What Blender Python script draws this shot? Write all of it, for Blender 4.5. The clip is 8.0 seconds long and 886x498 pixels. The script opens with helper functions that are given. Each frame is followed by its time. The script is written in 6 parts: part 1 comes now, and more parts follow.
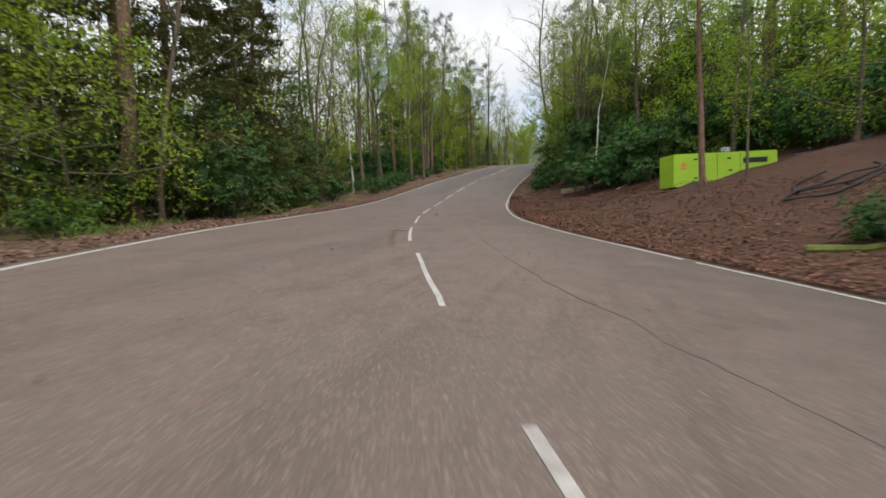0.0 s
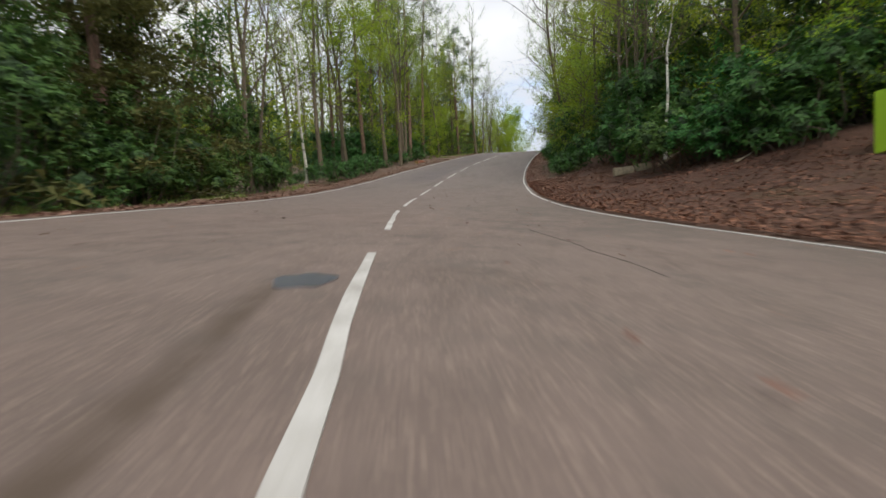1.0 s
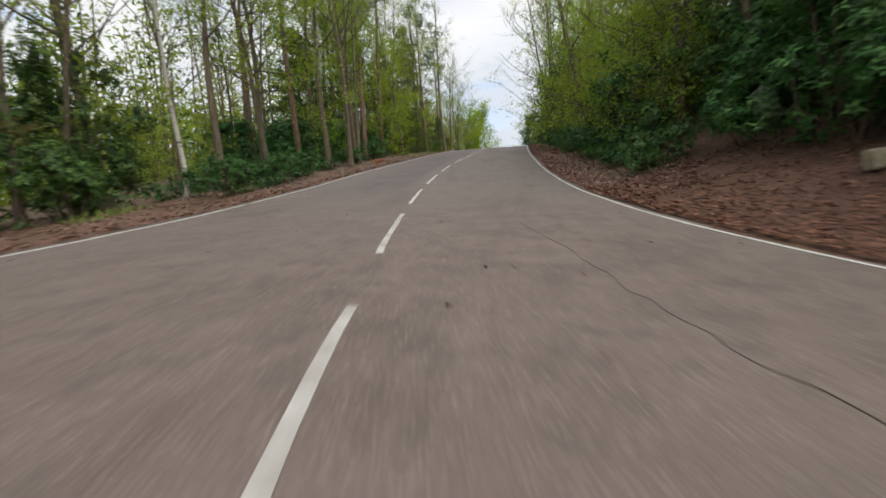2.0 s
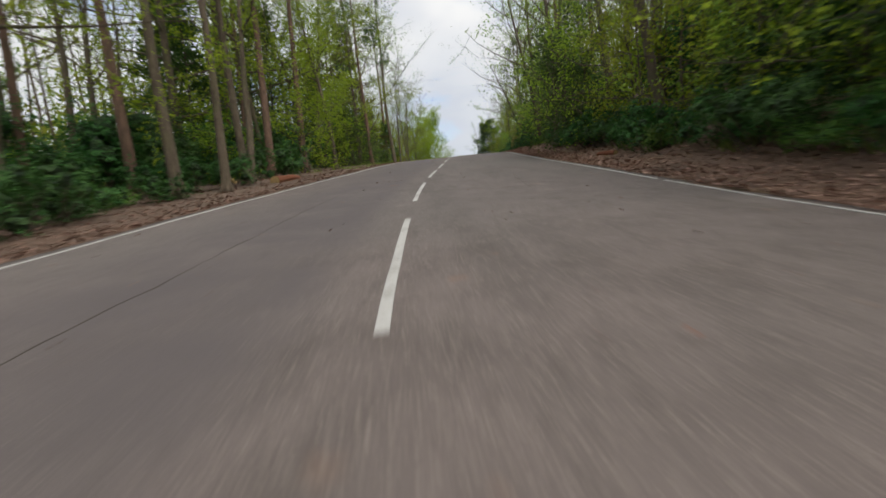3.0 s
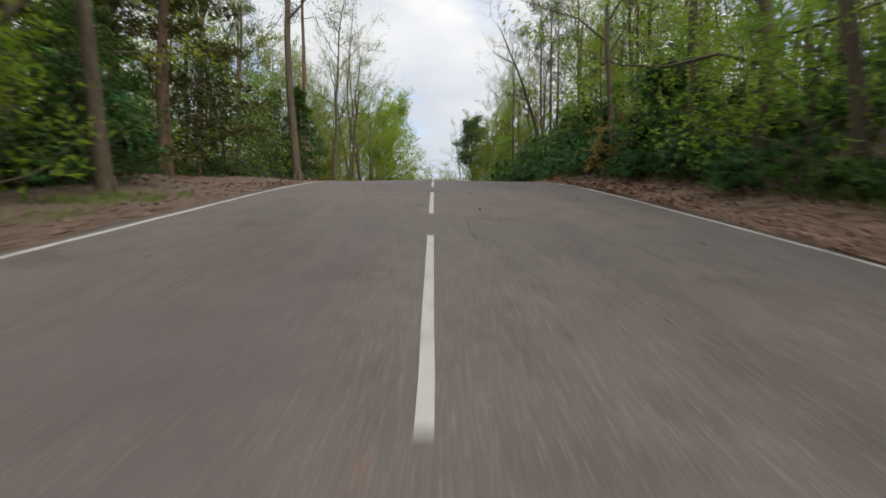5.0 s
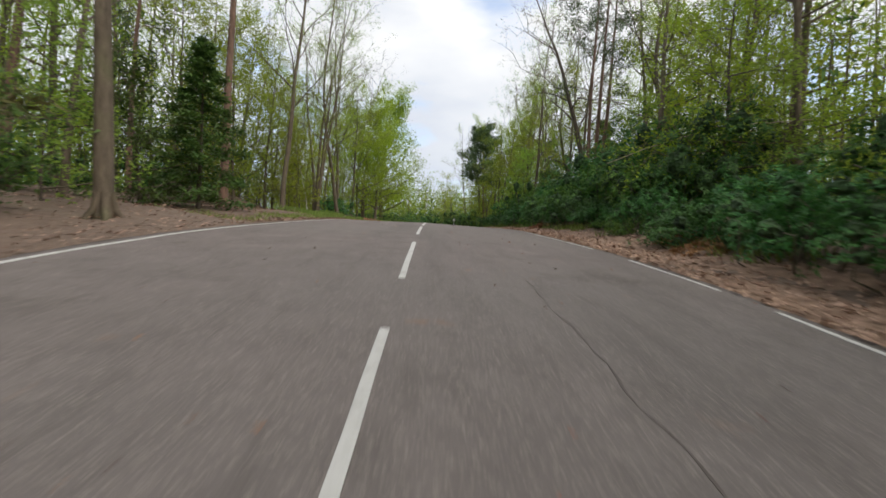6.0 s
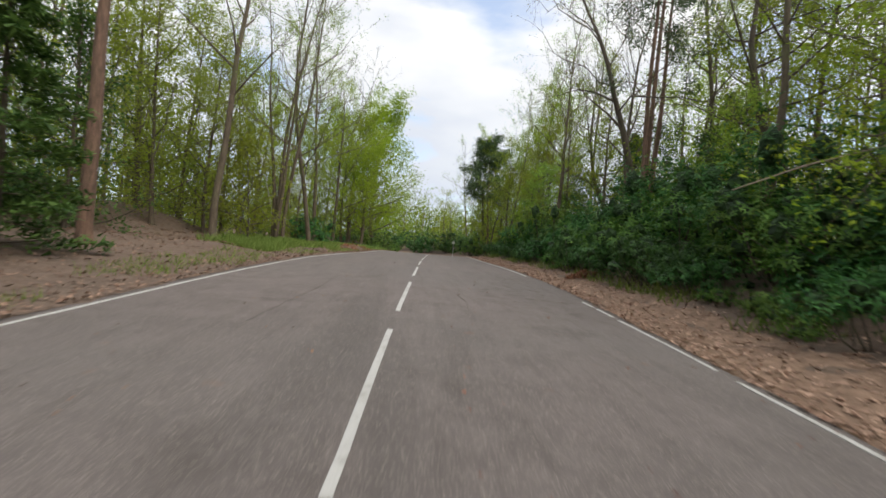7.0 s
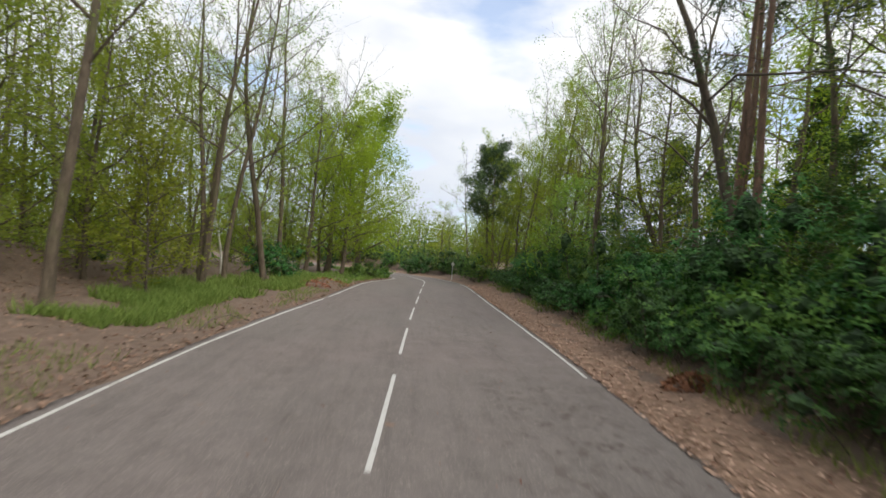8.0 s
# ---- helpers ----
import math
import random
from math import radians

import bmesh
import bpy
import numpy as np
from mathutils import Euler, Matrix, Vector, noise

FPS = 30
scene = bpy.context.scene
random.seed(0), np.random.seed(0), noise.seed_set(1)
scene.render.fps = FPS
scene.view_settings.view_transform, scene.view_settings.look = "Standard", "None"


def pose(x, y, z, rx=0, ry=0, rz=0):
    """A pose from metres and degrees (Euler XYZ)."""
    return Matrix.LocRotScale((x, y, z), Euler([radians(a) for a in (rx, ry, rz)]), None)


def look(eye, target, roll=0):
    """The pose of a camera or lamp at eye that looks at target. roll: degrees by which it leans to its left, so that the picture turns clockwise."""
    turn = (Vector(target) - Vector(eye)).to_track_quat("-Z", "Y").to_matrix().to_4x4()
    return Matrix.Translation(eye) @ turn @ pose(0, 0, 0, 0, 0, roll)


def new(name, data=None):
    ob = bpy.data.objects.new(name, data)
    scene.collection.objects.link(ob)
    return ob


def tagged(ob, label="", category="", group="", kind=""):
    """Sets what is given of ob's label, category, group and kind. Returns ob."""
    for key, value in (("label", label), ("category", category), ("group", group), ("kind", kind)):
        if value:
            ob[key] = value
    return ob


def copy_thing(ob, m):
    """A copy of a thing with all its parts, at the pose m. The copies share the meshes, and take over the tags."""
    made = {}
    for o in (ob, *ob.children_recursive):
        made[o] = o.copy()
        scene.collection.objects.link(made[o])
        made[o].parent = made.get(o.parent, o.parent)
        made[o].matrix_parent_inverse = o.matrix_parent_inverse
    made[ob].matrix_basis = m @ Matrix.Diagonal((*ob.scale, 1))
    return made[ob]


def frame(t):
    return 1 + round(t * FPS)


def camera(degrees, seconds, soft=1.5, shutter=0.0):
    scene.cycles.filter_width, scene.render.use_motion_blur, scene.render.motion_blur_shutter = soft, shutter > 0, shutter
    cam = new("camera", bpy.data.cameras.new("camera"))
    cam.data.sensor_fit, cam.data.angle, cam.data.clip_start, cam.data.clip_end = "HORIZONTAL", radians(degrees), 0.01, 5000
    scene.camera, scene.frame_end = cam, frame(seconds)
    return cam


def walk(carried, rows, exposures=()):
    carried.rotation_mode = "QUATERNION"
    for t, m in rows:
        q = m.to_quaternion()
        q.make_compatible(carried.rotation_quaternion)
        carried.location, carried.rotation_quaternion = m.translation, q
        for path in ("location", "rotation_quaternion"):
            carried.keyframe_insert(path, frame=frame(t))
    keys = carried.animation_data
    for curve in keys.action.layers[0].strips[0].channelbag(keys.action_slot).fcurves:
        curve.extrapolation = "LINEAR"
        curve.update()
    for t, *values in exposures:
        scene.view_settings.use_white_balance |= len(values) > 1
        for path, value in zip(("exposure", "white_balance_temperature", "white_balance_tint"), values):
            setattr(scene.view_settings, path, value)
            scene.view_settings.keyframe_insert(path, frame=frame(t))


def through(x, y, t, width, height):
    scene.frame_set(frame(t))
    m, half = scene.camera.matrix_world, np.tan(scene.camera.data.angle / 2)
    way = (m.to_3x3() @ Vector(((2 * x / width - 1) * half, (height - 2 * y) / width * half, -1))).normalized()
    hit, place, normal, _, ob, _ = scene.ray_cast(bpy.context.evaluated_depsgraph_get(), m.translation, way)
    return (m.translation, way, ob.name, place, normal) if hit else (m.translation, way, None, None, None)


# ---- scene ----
cam = camera(84.0, 8.0, soft=1.6, shutter=0.3)
PATH = [
    (0.0, (-0.018, -4.873, 0.721), (-0.043, 5.123, 0.443), -2.05),
    (0.5, (-0.372, 0.138, 0.707), (-0.191, 10.13, 0.371), -2.3),
    (1.0, (-0.587, 6.133, 1.139), (-0.144, 16.116, 0.763), -2.75),
    (1.5, (-0.63, 12.257, 1.832), (0.126, 22.22, 1.423), -3.52),
    (1.7, (-0.594, 14.903, 2.14), (0.328, 24.852, 1.739), -3.97),
    (2.8, (0.563, 29.841, 4.129), (2.557, 39.637, 3.871), -6.93),
    (3.0, (0.992, 32.94, 4.619), (3.209, 42.688, 4.404), -7.39),
    (3.5, (2.303, 39.867, 6.011), (4.944, 49.509, 5.773), -8.52),
    (4.0, (4.176, 47.334, 7.569), (7.042, 56.911, 7.296), -7.38),
    (4.2, (5.062, 50.391, 8.179), (7.957, 59.958, 7.877), -6.76),
    (5.3, (10.061, 66.321, 11.172), (13.115, 75.84, 10.92), 0.5),
    (5.5, (11.0, 69.183, 11.741), (14.068, 78.698, 11.528), 1.57),
    (6.0, (12.934, 75.209, 12.936), (16.027, 84.718, 12.813), 2.79),
    (6.5, (14.274, 79.474, 13.596), (17.378, 88.98, 13.64), 3.45),
    (6.8, (15.10, 82.13, 14.085), (18.216, 91.63, 14.212), 4.12),
    (7.0, (15.561, 83.613, 14.414), (18.683, 93.111, 14.591), 4.44),
    (7.5, (16.752, 87.516, 15.245), (19.893, 97.006, 15.515), 4.69),
    (8.0, (18.038, 91.662, 16.236), (21.19, 101.146, 16.584), 4.69),
]
walk(cam, [(t, look(eye, target, roll)) for t, eye, target, roll in PATH],
     [(0.0, -0.2), (1.7, -0.18), (2.8, -0.4), (4.2, -0.5), (5.3, -0.28), (6.5, -0.18), (8.0, -0.12)])


# ---- world, sun, exposure ----
SUN_ELEVATION, SUN_ROTATION = radians(52), radians(155)
GAP = (0.332, 0.813, 0.479)
world = bpy.data.worlds.new("overcast_sky")
scene.world = world
world.use_nodes = True
wt = world.node_tree
wt.nodes.clear()
w_out = wt.nodes.new("ShaderNodeOutputWorld")
w_bg = wt.nodes.new("ShaderNodeBackground")
w_sky = wt.nodes.new("ShaderNodeTexSky")
w_sky.sky_type, w_sky.sun_disc = "NISHITA", False
w_sky.sun_elevation, w_sky.sun_rotation = SUN_ELEVATION, SUN_ROTATION
w_co = wt.nodes.new("ShaderNodeTexCoord")
w_map = wt.nodes.new("ShaderNodeMapping")
w_map.inputs["Scale"].default_value = (1.0, 1.0, 2.6)
w_map.inputs["Location"].default_value = (0.35, 0.2, 0.1)
w_n1 = wt.nodes.new("ShaderNodeTexNoise")
w_n1.inputs["Scale"].default_value, w_n1.inputs["Detail"].default_value = 2.3, 8.0
w_n1.inputs["Roughness"].default_value = 0.55
w_n2 = wt.nodes.new("ShaderNodeTexNoise")
w_n2.inputs["Scale"].default_value, w_n2.inputs["Detail"].default_value = 4.5, 6.0
w_cover = wt.nodes.new("ShaderNodeValToRGB")
w_cover.color_ramp.elements[0].position, w_cover.color_ramp.elements[1].position = 0.30, 0.46
w_tone = wt.nodes.new("ShaderNodeValToRGB")
w_tone.color_ramp.elements[0].position, w_tone.color_ramp.elements[1].position = 0.34, 0.62
w_tone.color_ramp.elements[0].color = (10.2, 10.6, 11.4, 1)
w_tone.color_ramp.elements[1].color = (13.6, 13.6, 13.5, 1)
w_mix = wt.nodes.new("ShaderNodeMixRGB")
# greyer, bluer cloud low down, and one ragged gap of blue
w_sep = wt.nodes.new("ShaderNodeSeparateXYZ")
w_low = wt.nodes.new("ShaderNodeMapRange")
w_low.inputs["From Min"].default_value, w_low.inputs["From Max"].default_value = 0.10, 0.42
w_haze = wt.nodes.new("ShaderNodeMixRGB")
w_haze.inputs["Color1"].default_value = (8.3, 9.0, 10.2, 1)
w_gap = wt.nodes.new("ShaderNodeVectorMath")
w_gap.operation, w_gap.inputs[1].default_value = "DISTANCE", GAP
w_thin = wt.nodes.new("ShaderNodeVectorMath")
w_thin.operation, w_thin.inputs["Scale"].default_value = "SCALE", 3.2
w_rag = wt.nodes.new("ShaderNodeMath")
w_rag.operation, w_rag.inputs[1].default_value = "MULTIPLY_ADD", 0.34
w_open = wt.nodes.new("ShaderNodeMapRange")
w_open.inputs["From Min"].default_value, w_open.inputs["From Max"].default_value = 0.19, 0.30
w_open.inputs["To Min"].default_value = 0.3
w_both = wt.nodes.new("ShaderNodeMath")
w_both.operation = "MULTIPLY"
for a, b in (((w_co, "Generated"), (w_map, "Vector")), ((w_map, "Vector"), (w_n1, "Vector")), ((w_map, "Vector"), (w_n2, "Vector")),
             ((w_n1, "Fac"), (w_cover, "Fac")), ((w_n2, "Fac"), (w_tone, "Fac")), ((w_cover, "Color"), (w_both, 0)),
             ((w_co, "Generated"), (w_sep, "Vector")), ((w_sep, "Z"), (w_low, "Value")), ((w_low, "Result"), (w_haze, "Fac")), ((w_tone, "Color"), (w_haze, "Color2")),
             ((w_co, "Generated"), (w_gap, 0)), ((w_n2, "Fac"), (w_rag, 0)), ((w_gap, "Value"), (w_rag, 2)), ((w_rag, "Value"), (w_open, "Value")),
             ((w_open, "Result"), (w_both, 1)), ((w_both, "Value"), (w_mix, "Fac")),
             ((w_sky, "Color"), (w_thin, 0)), ((w_thin, "Vector"), (w_mix, "Color1")), ((w_haze, "Color"), (w_mix, "Color2")), ((w_mix, "Color"), (w_bg, "Color")),
             ((w_bg, "Background"), (w_out, "Surface"))):
    wt.links.new(a[0].outputs[a[1]], b[0].inputs[b[1]])
w_bg.inputs["Strength"].default_value = 0.095

sun = new("sun", bpy.data.lights.new("sun", "SUN"))
sun.data.energy, sun.data.angle, sun.data.color = 3.0, radians(30), (1.0, 0.93, 0.82)
sun.matrix_world = pose(0, 0, 60, 90 - math.degrees(SUN_ELEVATION), 0, 25)


# ---- materials ----
def nodes_of(name):
    m = bpy.data.materials.new(name)
    m.use_nodes = True
    t = m.node_tree
    return m, t, t.nodes["Principled BSDF"]


def ramp(t, fac, stops):
    r = t.nodes.new("ShaderNodeValToRGB")
    e = r.color_ramp.elements
    while len(e) < len(stops):
        e.new(0.5)
    for el, (pos, col) in zip(e, stops):
        el.position, el.color = pos, (*col, 1)
    t.links.new(fac, r.inputs["Fac"])
    return r.outputs["Color"]


def noise_tex(t, scale, detail=5.0, rough=0.6, vec=None, stretch=None):
    n = t.nodes.new("ShaderNodeTexNoise")
    n.inputs["Scale"].default_value, n.inputs["Detail"].default_value, n.inputs["Roughness"].default_value = scale, detail, rough
    if vec is None:
        co = t.nodes.new("ShaderNodeTexCoord")
        vec = co.outputs["Object"]
    if stretch:
        mp = t.nodes.new("ShaderNodeMapping")
        mp.inputs["Scale"].default_value = stretch
        t.links.new(vec, mp.inputs["Vector"])
        vec = mp.outputs["Vector"]
    t.links.new(vec, n.inputs["Vector"])
    return n.outputs["Fac"]


def mixed(t, fac, a, b, mode="MIX"):
    m = t.nodes.new("ShaderNodeMixRGB")
    m.blend_type = mode
    for sock, v in (("Fac", fac), ("Color1", a), ("Color2", b)):
        if isinstance(v, (int, float)):
            m.inputs[sock].default_value = v
        elif isinstance(v, tuple):
            m.inputs[sock].default_value = (*v, 1)
        else:
            t.links.new(v, m.inputs[sock])
    return m.outputs["Color"]


def bump(t, bsdf, fac, strength, distance):
    b = t.nodes.new("ShaderNodeBump")
    b.inputs["Strength"].default_value, b.inputs["Distance"].default_value = strength, distance
    t.links.new(fac, b.inputs["Height"])
    t.links.new(b.outputs["Normal"], bsdf.inputs["Normal"])


def leaf_material(name, dark, light, gloss=0.5, through=0.25, patch=0.35, spec=0.2):
    """Leaves: colour varies leaf by leaf, tree by tree, and light shines through."""
    m, t, b = nodes_of(name)
    geo = t.nodes.new("ShaderNodeNewGeometry")
    obj = t.nodes.new("ShaderNodeObjectInfo")
    c = ramp(t, geo.outputs["Random Per Island"], [(0.0, dark), (1.0, light)])
    hsv = t.nodes.new("ShaderNodeHueSaturation")
    mul = t.nodes.new("ShaderNodeMath")
    mul.operation = "MULTIPLY_ADD"
    mul.inputs[1].default_value, mul.inputs[2].default_value = patch, 1.0 - patch / 2
    t.links.new(obj.outputs["Random"], mul.inputs[0])
    t.links.new(mul.outputs[0], hsv.inputs["Value"])
    hue = t.nodes.new("ShaderNodeMath")
    hue.operation = "MULTIPLY_ADD"
    hue.inputs[1].default_value, hue.inputs[2].default_value = 0.035, 0.4825
    t.links.new(obj.outputs["Random"], hue.inputs[0])
    t.links.new(hue.outputs[0], hsv.inputs["Hue"])
    t.links.new(c, hsv.inputs["Color"])
    t.links.new(hsv.outputs["Color"], b.inputs["Base Color"])
    b.inputs["Roughness"].default_value = gloss
    b.inputs["Specular IOR Level"].default_value = spec
    if through:
        tr = t.nodes.new("ShaderNodeBsdfTranslucent")
        t.links.new(hsv.outputs["Color"], tr.inputs["Color"])
        mx = t.nodes.new("ShaderNodeMixShader")
        mx.inputs["Fac"].default_value = through
        out = t.nodes["Material Output"]
        t.links.new(b.outputs["BSDF"], mx.inputs[1])
        t.links.new(tr.outputs["BSDF"], mx.inputs[2])
        t.links.new(mx.outputs["Shader"], out.inputs["Surface"])
    return m


def bark_material(name, dark, light, moss=(0.10, 0.12, 0.04), moss_amount=0.3, plates=9.0):
    m, t, b = nodes_of(name)
    n1 = noise_tex(t, plates, 6, 0.7, stretch=(1, 1, 0.22))
    n2 = noise_tex(t, 1.1, 4, 0.6)
    c = ramp(t, n1, [(0.32, dark), (0.68, light)])
    g = ramp(t, n2, [(0.48, (0, 0, 0)), (0.72, (moss_amount,) * 3)])
    c = mixed(t, g, c, moss)
    t.links.new(c, b.inputs["Base Color"])
    b.inputs["Roughness"].default_value = 0.9
    bump(t, b, n1, 0.8, 0.03)
    return m


def birch_material():
    m, t, b = nodes_of("birch_bark")
    n1 = noise_tex(t, 3.0, 6, 0.65, stretch=(0.6, 0.6, 5.0))
    n2 = noise_tex(t, 2.0, 3, 0.5)
    c = ramp(t, n1, [(0.36, (0.05, 0.045, 0.04)), (0.44, (0.62, 0.60, 0.55))])
    c = mixed(t, ramp(t, n2, [(0.5, (0, 0, 0)), (0.8, (0.5, 0.5, 0.5))]), c, (0.35, 0.30, 0.24))
    t.links.new(c, b.inputs["Base Color"])
    b.inputs["Roughness"].default_value = 0.7
    return m


def between(t, socket, a, b, c, d):
    """1 between b and c, falling to 0 at a and d."""
    out = []
    for lo, hi in ((a, b), (d, c)):
        r = t.nodes.new("ShaderNodeMapRange")
        r.interpolation_type = "SMOOTHSTEP"
        r.inputs["From Min"].default_value, r.inputs["From Max"].default_value = min(lo, hi), max(lo, hi)
        r.inputs["To Min"].default_value, r.inputs["To Max"].default_value = (0.0, 1.0) if lo < hi else (1.0, 0.0)
        t.links.new(socket, r.inputs["Value"])
        out.append(r.outputs["Result"])
    return product(t, *out)


def product(t, *sockets):
    p = sockets[0]
    for q in sockets[1:]:
        m = t.nodes.new("ShaderNodeMath")
        m.operation = "MULTIPLY"
        t.links.new(p, m.inputs[0])
        if isinstance(q, float):
            m.inputs[1].default_value = q
        else:
            t.links.new(q, m.inputs[1])
        p = m.outputs[0]
    return p


def asphalt_material():
    m, t, b = nodes_of("asphalt")
    grit = noise_tex(t, 85.0, 4, 0.75)
    chips = t.nodes.new("ShaderNodeTexVoronoi")
    co = t.nodes.new("ShaderNodeTexCoord")
    chips.inputs["Scale"].default_value = 80.0
    t.links.new(co.outputs["Object"], chips.inputs["Vector"])
    mid = noise_tex(t, 1.6, 7, 0.65)
    big = noise_tex(t, 0.16, 5, 0.55)
    blot = noise_tex(t, 0.55, 8, 0.7)
    co2 = t.nodes.new("ShaderNodeTexCoord")
    turn = t.nodes.new("ShaderNodeMapping")
    turn.inputs["Rotation"].default_value = (0, 0, radians(14))
    t.links.new(co2.outputs["Object"], turn.inputs["Vector"])
    wheel = noise_tex(t, 0.8, 5, 0.6, vec=turn.outputs["Vector"], stretch=(1.0, 0.07, 1.0))
    streak = noise_tex(t, 5.0, 6, 0.7, vec=turn.outputs["Vector"], stretch=(1.0, 0.05, 1.0))
    c = ramp(t, mid, [(0.25, (0.161, 0.139, 0.134)), (0.75, (0.246, 0.216, 0.209))])
    c = mixed(t, ramp(t, big, [(0.38, (0, 0, 0)), (0.64, (0.75, 0.75, 0.75))]), c, (0.201, 0.184, 0.177))
    c = mixed(t, ramp(t, wheel, [(0.52, (0, 0, 0)), (0.75, (0.55, 0.55, 0.55))]), c, (0.125, 0.112, 0.107))
    c = mixed(t, ramp(t, streak, [(0.50, (0, 0, 0)), (0.70, (0.35, 0.35, 0.35))]), c, (0.115, 0.100, 0.092))
    c = mixed(t, ramp(t, blot, [(0.57, (0, 0, 0)), (0.72, (0.55, 0.55, 0.55))]), c, (0.100, 0.085, 0.074))
    c = mixed(t, ramp(t, grit, [(0.40, (0.35,) * 3), (0.66, (0.62,) * 3)]), c, c, "OVERLAY")
    speck = ramp(t, chips.outputs["Color"], [(0.74, (0, 0, 0)), (0.86, (0.5, 0.5, 0.5))])
    c = mixed(t, speck, c, (0.38, 0.335, 0.30))
    c = mixed(t, ramp(t, chips.outputs["Color"], [(0.08, (0.35,) * 3), (0.20, (0, 0, 0))]), c, (0.085, 0.075, 0.070))
    # the older, browner surfacing at the foot of the hill
    sep = t.nodes.new("ShaderNodeSeparateXYZ")
    t.links.new(co.outputs["Object"], sep.inputs["Vector"])
    up_hill = t.nodes.new("ShaderNodeMapRange")
    up_hill.inputs["From Min"].default_value, up_hill.inputs["From Max"].default_value = 14.0, 40.0
    up_hill.inputs["To Min"].default_value, up_hill.inputs["To Max"].default_value = 0.85, 0.0
    t.links.new(sep.outputs["Y"], up_hill.inputs["Value"])
    c = mixed(t, up_hill.outputs["Result"], c, mixed(t, 1.0, c, (1.0, 0.87, 0.79), "MULTIPLY"))
    # patchy darker strip by the right-hand edge at the foot of the hill
    right_strip = t.nodes.new("ShaderNodeMapRange")
    right_strip.inputs["From Min"].default_value, right_strip.inputs["From Max"].default_value = 1.6, 4.4
    right_strip.inputs["To Min"].default_value, right_strip.inputs["To Max"].default_value = 0.0, 0.95
    t.links.new(sep.outputs["X"], right_strip.inputs["Value"])
    foot = t.nodes.new("ShaderNodeMapRange")
    foot.inputs["From Min"].default_value, foot.inputs["From Max"].default_value = 16.0, 26.0
    foot.inputs["To Min"].default_value, foot.inputs["To Max"].default_value = 1.0, 0.0
    t.links.new(sep.outputs["Y"], foot.inputs["Value"])
    where = t.nodes.new("ShaderNodeMath")
    where.operation = "MULTIPLY"
    t.links.new(right_strip.outputs["Result"], where.inputs[0])
    t.links.new(foot.outputs["Result"], where.inputs[1])
    patchy = t.nodes.new("ShaderNodeMath")
    patchy.operation = "MULTIPLY"
    t.links.new(where.outputs[0], patchy.inputs[0])
    t.links.new(ramp(t, noise_tex(t, 0.7, 6, 0.65), [(0.36, (0.4,) * 3), (0.58, (1, 1, 1))]), patchy.inputs[1])
    c = mixed(t, patchy.outputs[0], c, (0.098, 0.082, 0.072))
    # oily wheel track, brown drip stain and mud patches
    at_off, at_st = t.nodes.new("ShaderNodeAttribute"), t.nodes.new("ShaderNodeAttribute")
    at_off.attribute_name, at_st.attribute_name = "offset", "station"
    off, st = at_off.outputs["Fac"], at_st.outputs["Fac"]
    broken = ramp(t, noise_tex(t, 0.9, 6, 0.65), [(0.3, (0.35,) * 3), (0.6, (1, 1, 1))])
    c = mixed(t, product(t, between(t, off, -3.9, -1.6, -0.75, -0.15), between(t, st, 30.0, 37.0, 60.0, 76.0), broken, 0.95), c, (0.111, 0.096, 0.099))
    c = mixed(t, product(t, between(t, off, -0.55, -0.44, -0.41, -0.33), between(t, st, 4.0, 6.0, 8.2, 9.6), ramp(t, noise_tex(t, 7.0, 6, 0.7), [(0.36, (0.25,) * 3), (0.56, (1, 1, 1))]), 0.95), c, (0.080, 0.058, 0.044))
    crumbs = ramp(t, noise_tex(t, 2.6, 8, 0.75), [(0.52, (0, 0, 0)), (0.62, (1, 1, 1))])
    c = mixed(t, product(t, between(t, off, -4.5, -3.0, 3.6, 4.6), between(t, st, 4.0, 9.0, 27.0, 36.0), crumbs, 0.5), c, (0.092, 0.078, 0.070))
    mud = ramp(t, noise_tex(t, 1.5, 7, 0.7), [(0.46, (0, 0, 0)), (0.58, (1, 1, 1))])
    c = mixed(t, product(t, between(t, off, 0.6, 1.6, 3.4, 4.6), between(t, st, 10.0, 13.0, 17.0, 22.0), mud, 0.75), c, (0.100, 0.085, 0.074))
    c = mixed(t, product(t, between(t, off, 1.2, 2.0, 3.6, 4.4), between(t, st, 95.0, 98.5, 104.0, 108.0), crumbs, 0.9), c, (0.080, 0.064, 0.056))
    rust = noise_tex(t, 2.4, 3, 0.5)
    c = mixed(t, ramp(t, rust, [(0.70, (0, 0, 0)), (0.78, (0.5, 0.5, 0.5))]), c, (0.24, 0.135, 0.085))
    t.links.new(c, b.inputs["Base Color"])
    b.inputs["Roughness"].default_value = 0.82
    b.inputs["Specular IOR Level"].default_value = 0.3
    bump(t, b, grit, 0.55, 0.006)
    return m


def paint_material(name, low, high):
    """Thermoplastic paint, worn through to the asphalt in patches between two levels of the noise."""
    m, t, b = nodes_of(name)
    worn = noise_tex(t, 3.2, 9, 0.75)
    fine = noise_tex(t, 40.0, 4, 0.7)
    c = ramp(t, fine, [(0.3, (0.42, 0.415, 0.405)), (0.7, (0.54, 0.535, 0.52))])
    c = mixed(t, ramp(t, worn, [(low, (0, 0, 0)), (high, (0.8, 0.8, 0.8))]), c, (0.24, 0.22, 0.20))
    t.links.new(c, b.inputs["Base Color"])
    b.inputs["Roughness"].default_value = 0.7
    bump(t, b, fine, 0.4, 0.003)
    return m


